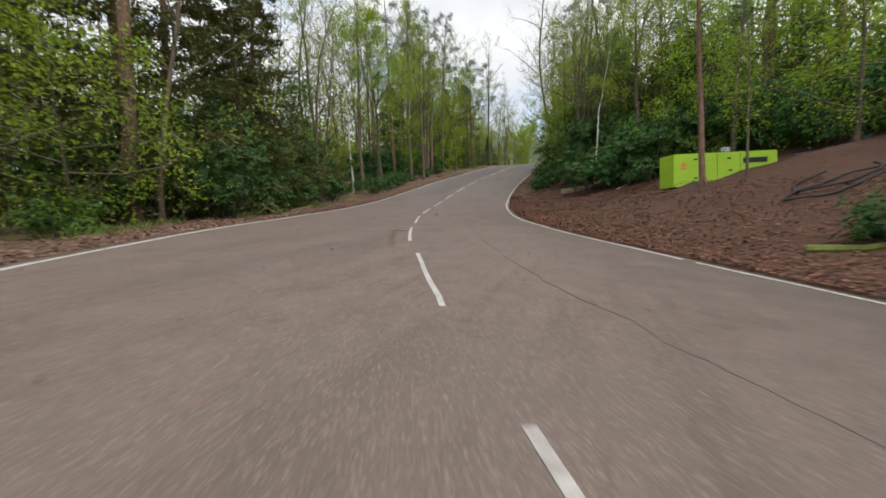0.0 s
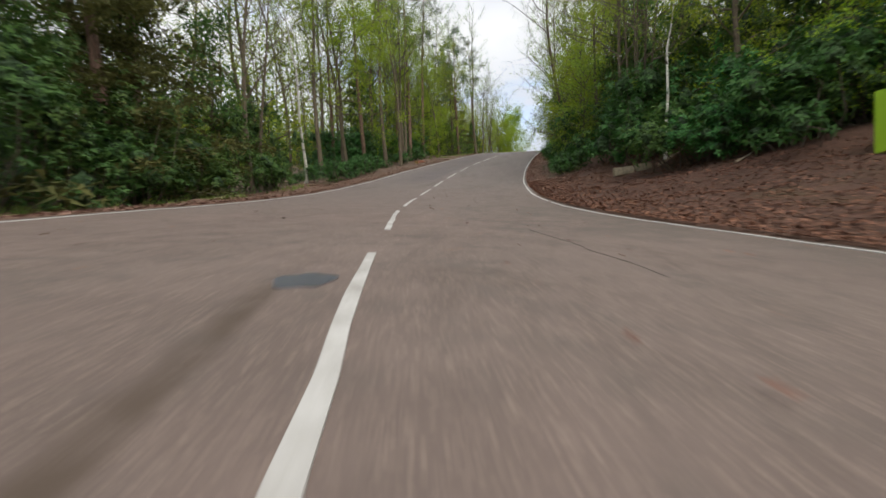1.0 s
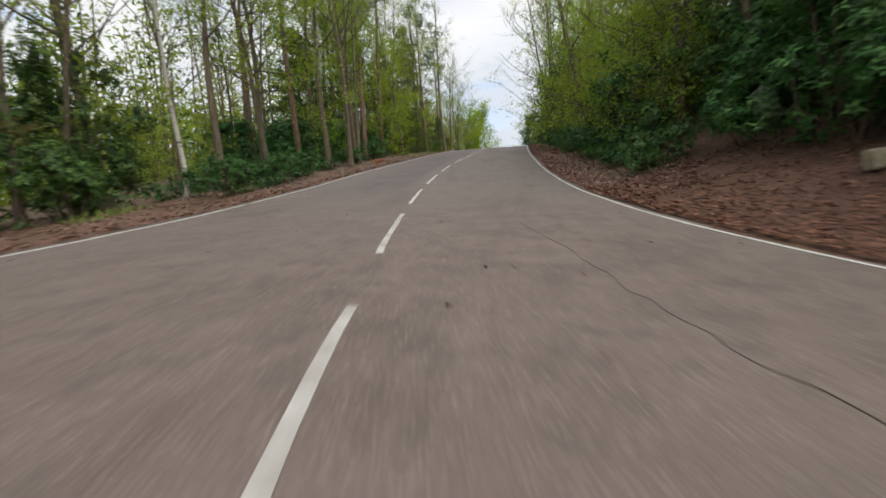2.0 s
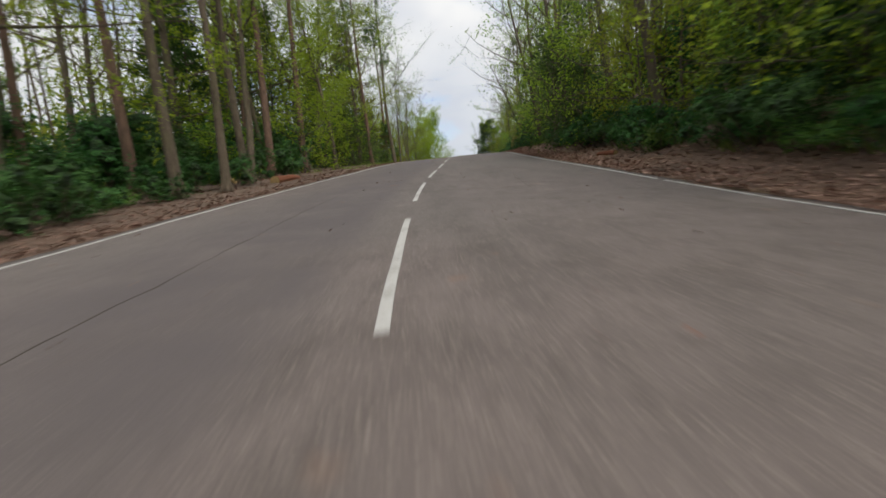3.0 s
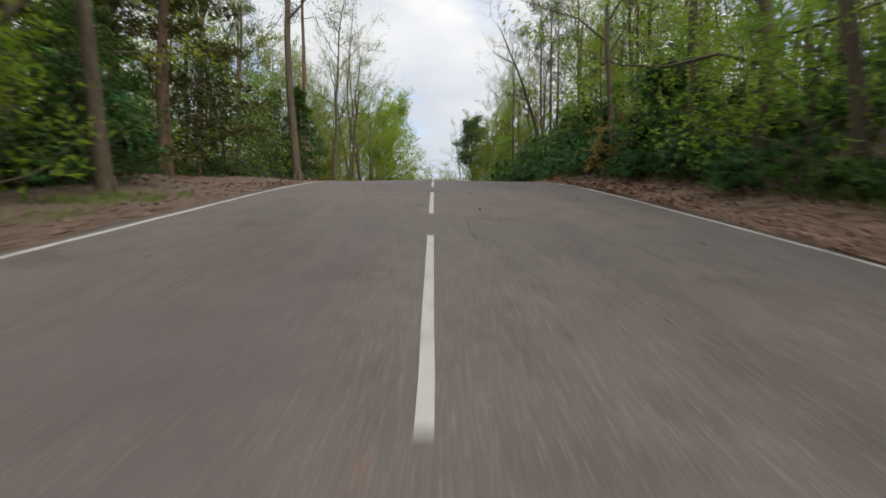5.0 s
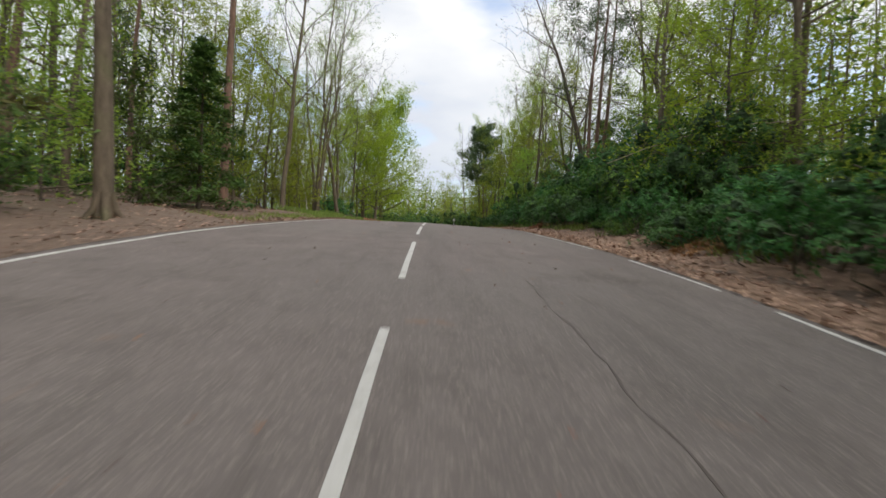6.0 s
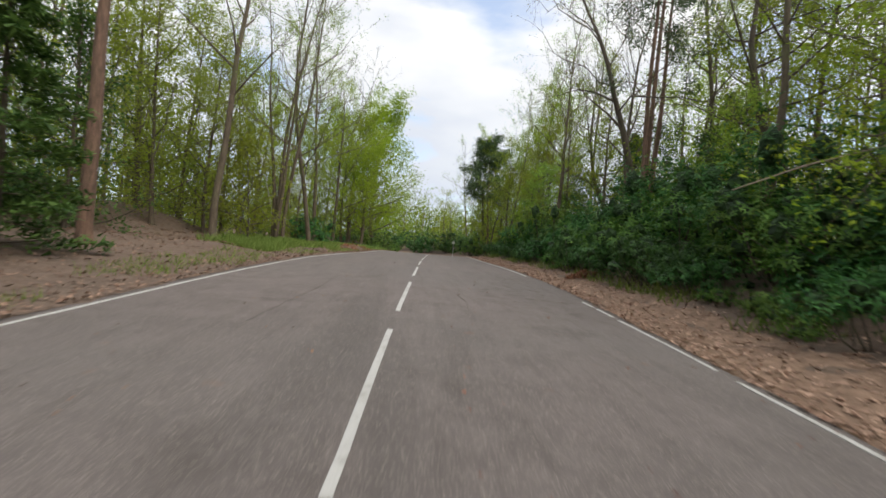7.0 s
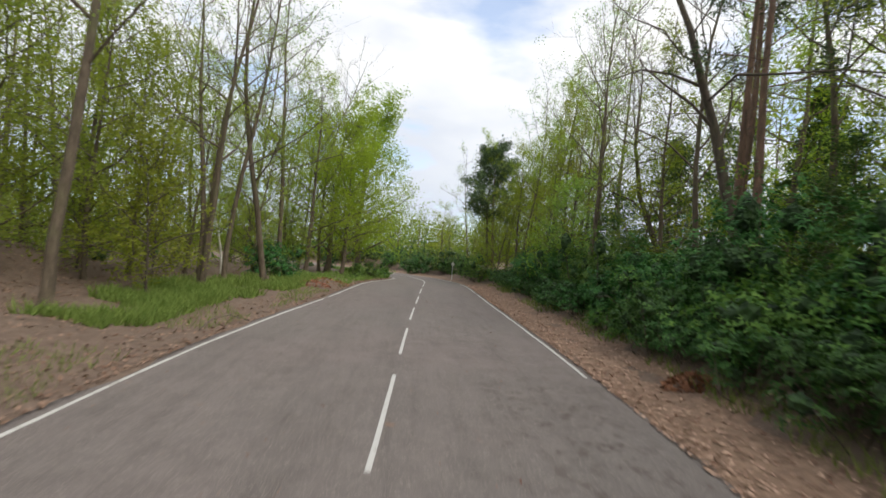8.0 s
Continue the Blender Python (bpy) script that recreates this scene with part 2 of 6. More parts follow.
def ground_material(name, earth_tones, earth_share):
    """Leaf litter and soil, with moss and grass where the ground is kept moist."""
    m, t, b = nodes_of(name)
    litter = noise_tex(t, 9.0, 8, 0.75)
    spots = noise_tex(t, 26.0, 4, 0.7)
    zones = noise_tex(t, 0.22, 6, 0.6)
    soil = noise_tex(t, 0.6, 6, 0.65)
    c = ramp(t, litter, [(0.30, (0.045, 0.024, 0.016)), (0.52, (0.130, 0.072, 0.048)), (0.72, (0.27, 0.175, 0.125))])
    c = mixed(t, ramp(t, spots, [(0.62, (0, 0, 0)), (0.72, (0.6, 0.6, 0.6))]), c, (0.40, 0.29, 0.22))
    c = mixed(t, ramp(t, soil, [(0.50, (0, 0, 0)), (0.70, (0.8, 0.8, 0.8))]), c, (0.075, 0.048, 0.034))
    c = mixed(t, ramp(t, zones, [(0.60, (0, 0, 0)), (0.74, (0.6, 0.6, 0.6))]), c, (0.095, 0.115, 0.035))
    # trodden pale earth on the bank beyond the crest
    co2 = t.nodes.new("ShaderNodeTexCoord")
    sep2 = t.nodes.new("ShaderNodeSeparateXYZ")
    t.links.new(co2.outputs["Object"], sep2.inputs["Vector"])
    earth = t.nodes.new("ShaderNodeMapRange")
    earth.inputs["From Min"].default_value, earth.inputs["From Max"].default_value = 34.0, 50.0
    earth.inputs["To Min"].default_value, earth.inputs["To Max"].default_value = 0.0, earth_share
    t.links.new(sep2.outputs["Y"], earth.inputs["Value"])
    c = mixed(t, earth.outputs["Result"], c, ramp(t, noise_tex(t, 4.0, 8, 0.75), [(0.3, earth_tones[0]), (0.7, earth_tones[1])]))
    # redder bark mulch on the bank where the hill begins, the trees' shade painted into it
    co = t.nodes.new("ShaderNodeTexCoord")
    sep = t.nodes.new("ShaderNodeSeparateXYZ")
    t.links.new(co.outputs["Object"], sep.inputs["Vector"])
    shaded_mulch = t.nodes.new("ShaderNodeMapRange")
    shaded_mulch.inputs["From Min"].default_value, shaded_mulch.inputs["From Max"].default_value = 24.0, 36.0
    shaded_mulch.inputs["To Min"].default_value, shaded_mulch.inputs["To Max"].default_value = 0.85, 0.0
    t.links.new(sep.outputs["Y"], shaded_mulch.inputs["Value"])
    c = mixed(t, product(t, shaded_mulch.outputs["Result"], between(t, sep.outputs["X"], 1.0, 5.0, 900.0, 1000.0)), c, mixed(t, 1.0, c, (0.50, 0.36, 0.31), "MULTIPLY"))
    t.links.new(c, b.inputs["Base Color"])
    b.inputs["Roughness"].default_value = 0.95
    bump(t, b, noise_tex(t, 24.0, 5, 0.7), 0.8, 0.025)
    return m


def plain_material(name, color, rough=0.6, vary=0.25, scale=6.0, metal=0.0):
    m, t, b = nodes_of(name)
    n = noise_tex(t, scale, 6, 0.65)
    lo = tuple(v * (1 - vary) for v in color)
    hi = tuple(min(1.0, v * (1 + vary)) for v in color)
    t.links.new(ramp(t, n, [(0.3, lo), (0.7, hi)]), b.inputs["Base Color"])
    b.inputs["Roughness"].default_value, b.inputs["Metallic"].default_value = rough, metal
    bump(t, b, n, 0.3, 0.01)
    return m


ASPHALT, PAINT, PAINT_WORN = asphalt_material(), paint_material("road_paint", 0.52, 0.66), paint_material("worn_road_paint", 0.40, 0.62)
GROUND = ground_material("woodland_floor", ((0.082, 0.059, 0.046), (0.222, 0.166, 0.130)), 0.7)
SHOULDER = ground_material("pale_leaf_litter", ((0.105, 0.064, 0.043), (0.370, 0.245, 0.172)), 0.85)
BARK_GREY = bark_material("grey_brown_bark", (0.058, 0.044, 0.031), (0.165, 0.128, 0.090), moss_amount=0.45)
BARK_DARK = bark_material("dark_bark", (0.045, 0.035, 0.028), (0.125, 0.098, 0.074), moss_amount=0.35)
BARK_PINE = bark_material("red_pine_bark", (0.070, 0.045, 0.034), (0.235, 0.140, 0.100), moss_amount=0.15, plates=7.0)
BARK_BIRCH = birch_material()
TWIG = plain_material("twig_bark", (0.115, 0.092, 0.070), 0.9, 0.35)
LEAF_SPRING = leaf_material("spring_leaves", (0.165, 0.26, 0.034), (0.36, 0.50, 0.09), 0.7, 0.66)
LEAF_BRIGHT = leaf_material("bright_beech_leaves", (0.185, 0.285, 0.018), (0.40, 0.51, 0.055), 0.65, 0.62)
LEAF_BUD = leaf_material("budding_leaves", (0.21, 0.23, 0.07), (0.38, 0.39, 0.15), 0.8, 0.55)
LEAF_OLIVE = leaf_material("olive_spring_leaves", (0.165, 0.21, 0.026), (0.37, 0.43, 0.06), 0.75, 0.62)
LEAF_EVER = leaf_material("evergreen_leaves", (0.033, 0.076, 0.020), (0.118, 0.196, 0.046), 0.55, 0.3, spec=0.2)
LEAF_RHODO = leaf_material("rhododendron_leaves", (0.020, 0.074, 0.019), (0.082, 0.200, 0.047), 0.55, 0.24, spec=0.2)
LEAF_RHODO_YOUNG = leaf_material("young_shrub_leaves", (0.048, 0.115, 0.020), (0.155, 0.265, 0.050), 0.6, 0.35, spec=0.2)
LEAF_GOLD = leaf_material("yellowish_new_growth", (0.24, 0.20, 0.045), (0.48, 0.40, 0.12), 0.6, 0.35)
LEAF_HEMLOCK = leaf_material("conifer_sprays", (0.066, 0.074, 0.026), (0.160, 0.158, 0.054), 0.75, 0.3)
NEEDLES = leaf_material("pine_needles", (0.044, 0.083, 0.038), (0.130, 0.180, 0.080), 0.7, 0.2)
SEAM = plain_material("dark_joint_tar", (0.088, 0.074, 0.066), 0.85, 0.4, 12.0)
GRASS = leaf_material("grass_blades", (0.12, 0.185, 0.040), (0.28, 0.36, 0.095), 0.8, 0.45)
PALE_LITTER = leaf_material("pale_fallen_leaves", (0.13, 0.068, 0.045), (0.54, 0.375, 0.28), 0.85, 0.0, 0.0)
# red-brown leaves; part of the darkness is the bank's tree shade, put into the colour
MULCH = leaf_material("dark_fallen_leaves", (0.055, 0.023, 0.014), (0.31, 0.160, 0.100), 0.85, 0.0, 0.0)
LITTER = leaf_material("fallen_leaves", (0.105, 0.055, 0.036), (0.36, 0.24, 0.175), 0.85, 0.0, 0.0)


def core_shade_material():
    """Dark lumps that fill a shrub; the shade between its leaves is put into their colour."""
    m, t, b = nodes_of("core_shade")
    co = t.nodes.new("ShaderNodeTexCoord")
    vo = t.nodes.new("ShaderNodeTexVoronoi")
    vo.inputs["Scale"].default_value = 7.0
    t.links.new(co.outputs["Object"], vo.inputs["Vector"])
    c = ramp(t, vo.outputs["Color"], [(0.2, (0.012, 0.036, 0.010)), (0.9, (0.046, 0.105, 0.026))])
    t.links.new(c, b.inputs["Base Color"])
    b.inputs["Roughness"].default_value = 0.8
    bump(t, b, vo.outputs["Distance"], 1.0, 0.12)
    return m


CORE_SHADE = core_shade_material()


# ---- mesh helpers ----
def mesh_object(name, verts, faces, material, parent=None, label="", smooth=False):
    me = bpy.data.meshes.new(name)
    me.from_pydata([tuple(map(float, v)) for v in verts], [], faces)
    me.materials.append(material)
    if smooth:
        me.polygons.foreach_set("use_smooth", [True] * len(me.polygons))
    ob = new(name, me)
    if parent is not None:
        ob.parent = parent
    if label:
        tagged(ob, label)
    return ob


def part(name, bm, material, parent, label=""):
    me = bpy.data.meshes.new(name)
    bm.to_mesh(me)
    bm.free()
    me.materials.append(material)
    ob = new(name, me)
    ob.parent = parent
    if label:
        tagged(ob, label)
    return ob


def smoothstep(a, b, x):
    u = np.clip((np.asarray(x, float) - a) / (b - a), 0, 1)
    return u * u * (3 - 2 * u)


# ---- the road's line: station, x, y, z of the crown ----
LINE = np.array([
    (-40.0, 4.6, -39.6, -3.6), (-22.0, 2.6, -21.7, -2.05), (-4.0, 0.58, -3.94, -0.39), (5.7, -0.68, 5.64, 0.58), (15.4, -1.02, 15.3, 1.5),
    (25.1, -0.39, 24.93, 2.58), (34.9, 1.01, 34.43, 4.05), (44.6, 3.15, 43.74, 5.81), (54.3, 5.84, 52.9, 7.57), (64.0, 8.61, 62.05, 9.33),
    (73.7, 11.37, 71.21, 11.01), (83.4, 14.15, 80.4, 12.47), (93.1, 16.91, 89.67, 13.38), (102.9, 19.73, 98.95, 13.9),
    (112.6, 22.53, 108.24, 14.19), (122.3, 25.43, 117.51, 14.39), (132.0, 28.37, 126.77, 14.6), (142.0, 31.3, 136.3, 14.62),
    (152.0, 33.2, 146.1, 14.6), (162.0, 32.8, 156.0, 14.65), (172.0, 28.9, 165.2, 14.8), (184.0, 20.4, 173.6, 15.1), (210.0, -3.0, 185.0, 15.6)])
EDGE = np.array([  # station, left width, left rise, right width, right rise of the edge lines
    (-40.0, 5.4, 0.3, 5.1, -0.2), (-4.0, 5.28, 0.32, 4.98, -0.21), (8.4, 4.84, 0.30, 4.5, -0.24), (20.7, 4.46, 0.22, 4.18, -0.30),
    (33.1, 4.33, 0.17, 4.37, -0.29), (45.5, 4.1, 0.20, 4.53, -0.30), (57.8, 3.72, 0.23, 4.34, -0.29), (70.2, 3.72, 0.15, 4.37, -0.24),
    (82.6, 4.03, 0.08, 4.43, -0.21), (94.9, 4.32, -0.08, 4.43, -0.23), (107.3, 4.44, -0.02, 4.35, -0.10), (119.6, 4.14, 0.02, 4.0, -0.02),
    (130.0, 4.0, 0.05, 3.65, 0.02), (140.0, 3.05, 0.04, 3.5, 0.02), (152.0, 3.1, 0.03, 3.5, 0.01), (170.0, 3.6, 0.0, 3.6, 0.0), (210.0, 4.0, 0.0, 3.6, 0.0)])


def spline(kn, val, x):
    """Natural cubic spline through the values at the knots."""
    n, h = len(kn), np.diff(kn)
    a, r = np.zeros((n, n)), np.zeros((n, val.shape[1]))
    a[0, 0] = a[-1, -1] = 1
    for i in range(1, n - 1):
        a[i, i - 1], a[i, i], a[i, i + 1] = h[i - 1], 2 * (h[i - 1] + h[i]), h[i]
        r[i] = 6 * ((val[i + 1] - val[i]) / h[i] - (val[i] - val[i - 1]) / h[i - 1])
    m = np.linalg.solve(a, r)
    x = np.atleast_1d(np.asarray(x, float))
    j = np.clip(np.searchsorted(kn, x) - 1, 0, n - 2)
    t, hh = (x - kn[j])[:, None], h[j][:, None]
    return (m[j] * (hh - t) ** 3 + m[j + 1] * t ** 3) / (6 * hh) + (val[j] / hh - m[j] * hh / 6) * (hh - t) + (val[j + 1] / hh - m[j + 1] * hh / 6) * t


STATIONS = np.arange(-40.0, 210.01, 0.5)
CENTRE = spline(LINE[:, 0], LINE[:, 1:], STATIONS)
TANGENT = np.gradient(CENTRE, axis=0)
SIDE = np.stack([TANGENT[:, 1], -TANGENT[:, 0]], 1)
SIDE /= np.linalg.norm(SIDE, axis=1)[:, None]
EDGES = spline(EDGE[:, 0], EDGE[:, 1:], STATIONS)


def at_station(s):
    """Crown, direction to the right and edge values at stations s."""
    s = np.atleast_1d(np.asarray(s, float))
    c = np.stack([np.interp(s, STATIONS, CENTRE[:, k]) for k in range(3)], 1)
    d = np.stack([np.interp(s, STATIONS, SIDE[:, k]) for k in range(2)], 1)
    e = np.stack([np.interp(s, STATIONS, EDGES[:, k]) for k in range(4)], 1)
    return c, d, e


def road_point(s, off, lift=0.0):
    """Places on the road's surface; off is metres to the right of the crown."""
    s, off = np.broadcast_arrays(np.asarray(s, float), np.asarray(off, float))
    c, d, e = at_station(s.ravel())
    o = off.ravel()
    rise = np.where(o < 0, e[:, 1] * (-o / e[:, 0]), e[:, 3] * (o / e[:, 2]))
    return np.stack([c[:, 0] + d[:, 0] * o, c[:, 1] + d[:, 1] * o, c[:, 2] + rise + lift], 1)


def to_station(x, y):
    """Station and offset of places in plan."""
    p = np.stack([np.ravel(x), np.ravel(y)], 1).astype(float)
    best, off = np.zeros(len(p)), np.zeros(len(p))
    for i in range(0, len(p), 4000):
        q = p[i:i + 4000]
        d2 = ((q[:, None, :] - CENTRE[None, ::2, :2]) ** 2).sum(2)
        k = d2.argmin(1) * 2
        v = q - CENTRE[k, :2]
        best[i:i + 4000] = STATIONS[k] + v[:, 0] * -SIDE[k, 1] + v[:, 1] * SIDE[k, 0]
        off[i:i + 4000] = (v * SIDE[k]).sum(1)
        far = np.abs(v[:, 0] * -SIDE[k, 1] + v[:, 1] * SIDE[k, 0]) > 3
        off[i:i + 4000] = np.where(far, np.sign(off[i:i + 4000] + 1e-9) * np.linalg.norm(v, axis=1), off[i:i + 4000])
    return best, off


def ripple(x, y, scale, seed):
    """Smooth uneven ground, about -1 to 1."""
    r = np.random.RandomState(seed)
    out = np.zeros(np.shape(x))
    for k in range(7):
        a, f = r.uniform(0, 6.283), scale * r.uniform(0.6, 1.7)
        out = out + np.sin((np.cos(a) * x + np.sin(a) * y) * f + r.uniform(0, 6.283))
    return out / 3.2


def bank(s, d, right):
    """Height of the ground above the road's edge, d metres outside it."""
    if right:
        low = np.interp(d, (0, 1.5, 3.5, 6, 9, 14, 22, 45), (0.02, 0.12, 0.42, 1.0, 1.9, 3.0, 4.2, 6.0))
        steep = np.interp(d, (0, 1.2, 2.6, 5, 9, 14, 22, 45), (0.02, 0.08, 0.35, 1.6, 3.2, 4.3, 5.2, 6.5))
        soft = np.interp(d, (0, 1.2, 2.4, 5, 9, 14, 22, 45), (0.02, 0.06, 0.25, 0.9, 1.7, 2.3, 2.8, 3.3))
        w1, w2 = smoothstep(24, 36, s), smoothstep(66, 84, s)
        return low * (1 - w1) + (steep * (1 - w2) + soft * w2) * w1
    flat = np.interp(d, (0, 2, 5, 12, 30, 60), (0.02, 0.03, -0.05, -0.2, -0.8, -1.5))
    hump = smoothstep(40, 50, s) * (1 - smoothstep(72, 84, s))
    flat = flat + hump * np.interp(d, (0, 1.5, 4, 10, 30), (0.0, 0.09, 0.34, 0.7, 0.6))
    mound = np.interp(d, (0, 1.5, 4, 7, 12, 30, 60), (0.02, 0.07, 0.24, 0.46, 0.85, 0.9, 0.5))
    w = smoothstep(68, 80, s) * (0.9 + 0.1 * smoothstep(90, 104, s)) * (1 - 0.5 * smoothstep(112, 130, s))
    return flat * (1 - w) + mound * w


def ground_z(x, y):
    x, y = np.ravel(np.asarray(x, float)), np.ravel(np.asarray(y, float))
    s, off = to_station(x, y)
    c, _, e = at_station(np.clip(s, -40, 210))
    width = np.where(off < 0, e[:, 0], e[:, 2])
    rise = np.where(off < 0, e[:, 1], e[:, 3])
    d = np.abs(off) - width - 0.15
    out = np.maximum(d, 0)
    h = np.where(off < 0, bank(s, out, False), bank(s, out, True))
    # the earth heap beside the box
    h = h + 0.42 * np.exp(-(((x - 13.6) / 1.9) ** 2 + ((y - 12.4) / 1.4) ** 2)) + 0.34 * np.exp(-(((x - 9.0) / 1.2) ** 2 + ((y - 12.9) / 0.8) ** 2))
    h = h + np.where(off < 0, 0.95 * np.exp(-(((s - 112.5) / 5.0) ** 2 + ((out - 11.0) / 2.8) ** 2)), 0.0)
    rough = smoothstep(0.3, 3.0, out)
    h = h + rough * (0.10 * ripple(x, y, 1.1, 3) + 0.05 * ripple(x, y, 3.1, 4)) + smoothstep(6, 20, out) * 0.35 * ripple(x, y, 0.25, 5)
    under = np.where(d < -0.05, rise * np.clip(np.abs(off) / width, 0, 1) - 0.12, rise + h - 0.02)
    return c[:, 2] + under


# ---- ground, road, verges, markings ----
def grid_faces(rows, cols):
    return [(i * cols + j, i * cols + j + 1, (i + 1) * cols + j + 1, (i + 1) * cols + j) for i in range(rows - 1) for j in range(cols - 1)]


gx = np.concatenate([[-1500, -700, -320, -160, -95, -72], np.arange(-58, -22, 3.0), np.arange(-22, 62, 1.0), np.arange(62, 96, 3.0), [110, 140, 200, 400, 800, 1500]])
gy = np.concatenate([[-1500, -700, -300, -140, -80, -56], np.arange(-44, 206, 1.0), [220, 250, 320, 500, 900, 1500]])
mx, my = np.meshgrid(gx, gy)
ground = mesh_object("ground", np.stack([mx.ravel(), my.ravel(), ground_z(mx, my)], 1), grid_faces(len(gy), len(gx)), GROUND, smooth=True)
tagged(ground, "brown woodland floor of soil and fallen leaves", "ground", kind="structure")

# the road: a strip of 14 columns with a thin skirt at each side
rs = np.arange(-36, 208.1, 0.75)
frac = np.array([-1.0, -1.0, -0.96, -0.8, -0.6, -0.4, -0.2, 0.0, 0.2, 0.4, 0.6, 0.8, 0.96, 1.0, 1.0])
c_, d_, e_ = at_station(rs)
road_rows = []
for k, f in enumerate(frac):
    wide = e_[:, 0] if f < 0 else e_[:, 2]
    o = f * (wide + 0.26 + (0.06 * ripple(rs, rs * 0, 2.3, 8 + k % 2) if abs(f) == 1 else 0))
    p = road_point(rs, o)
    p[:, 2] += 0.006 * ripple(p[:, 0], p[:, 1], 1.9, 7)
    if k in (0, len(frac) - 1):
        p[:, 2] -= 0.35
    road_rows.append(p)
road_pts = np.stack(road_rows, 1)
road = mesh_object("road", road_pts.reshape(-1, 3), [f[::-1] for f in grid_faces(len(rs), len(frac))], ASPHALT, smooth=True)
for key, values in (("offset", np.stack([np.full(len(rs), f) * np.where(f < 0, e_[:, 0], e_[:, 2]) for f in frac], 1)), ("station", np.repeat(rs[:, None], len(frac), 1))):
    road.data.attributes.new(key, "FLOAT", "POINT").data.foreach_set("value", values.ravel().astype(np.float32))
tagged(road, "worn pinkish-grey asphalt road with stains and fine cracks", "road", kind="structure")


def road_lift(s, off, lift):
    """A place on the cambered asphalt."""
    p = road_point(s, off, lift)
    p[:, 2] += 0.006 * ripple(p[:, 0], p[:, 1], 1.9, 7)
    return p


def ribbon(name, stations, offs, widths, material, parent, lift=0.008, label=""):
    """A thin flat band that lies on the asphalt."""
    offs, widths = np.broadcast_to(offs, np.shape(stations)), np.broadcast_to(widths, np.shape(stations))
    left, right = road_lift(stations, offs - widths / 2, lift), road_lift(stations, offs + widths / 2, lift)
    n = len(stations)
    v = np.concatenate([left, right, left - (0, 0, lift + 0.01), right - (0, 0, lift + 0.01)])
    f = [(i, i + n, i + n + 1, i + 1) for i in range(n - 1)]
    f += [(i + 2 * n, i, i + 1, i + 1 + 2 * n) for i in range(n - 1)] + [(i + n, i + 3 * n, i + 1 + 3 * n, i + 1 + n) for i in range(n - 1)]
    f += [(0, 2 * n, 3 * n, n), (n - 1, 2 * n - 1, 4 * n - 1, 3 * n - 1)]
    return mesh_object(name, v, f, material, parent, label)


DASH_STARTS = [-6.4, 0.0, 6.04, 12.08, 17.96, 23.95, 29.88, 35.81, 41.9, 47.89, 53.7, 59.76, 65.76, 71.76, 77.8, 83.69, 89.5, 94.92, 101.12,
               107.34, 113.36, 119.36, 125.4, 131.4, 137.4]
rng = np.random.RandomState(5)
for s0 in DASH_STARTS:
    st = np.linspace(s0, s0 + {-6.4: 3.9, 83.69: 3.85, 94.92: 4.3, 101.12: 4.25}.get(s0, 4.0), 9)
    old = smoothstep(40, 20, s0)
    skew = {0.0: -0.065, 6.04: -0.06, 12.08: 0.055}.get(s0, 0.0) * np.linspace(1, 0, 9)
    ribbon("centre_dash", st, skew + 0.005 * rng.randn(9) * (0.3 + old), 0.071 + 0.003 * smoothstep(18, 40, s0) + 0.005 * rng.randn(9) * old, PAINT_WORN if s0 < 26 else PAINT, road)
st = np.arange(141.5, 175, 1.0)
ribbon("centre_line", st, 0.0, 0.1, PAINT, road)

# edge lines, with the breaks where they are worn away
for side, breaks in ((-1, [(-36, -35), (31.5, 31.9), (58.5, 58.8), (118, 119)]),
                     (1, [(-36, -35), (3.0, 3.4), (21.5, 22.0), (42.6, 43.0), (52.0, 52.3), (83.75, 85.0), (88.15, 90.5), (93.0, 93.5), (97.0, 97.4), (98.4, 98.65), (99.45, 106.8), (128, 129)])):
    for (a0, a1), (b0, b1) in zip(breaks, breaks[1:] + [(190, 191)]):
        if b0 - a1 < 0.6:
            continue
        st = np.linspace(a1, b0, max(4, int((b0 - a1) / 0.9)))
        _, _, e = at_station(st)
        wide = e[:, 0] if side < 0 else e[:, 2]
        ribbon("edge_line", st, side * wide + 0.015 * ripple(st, st * 0, 1.3, 12), 0.064 + 0.014 * smoothstep(40, 80, st) + 0.012 * ripple(st, st * 0, 4.0, 13), PAINT, road)

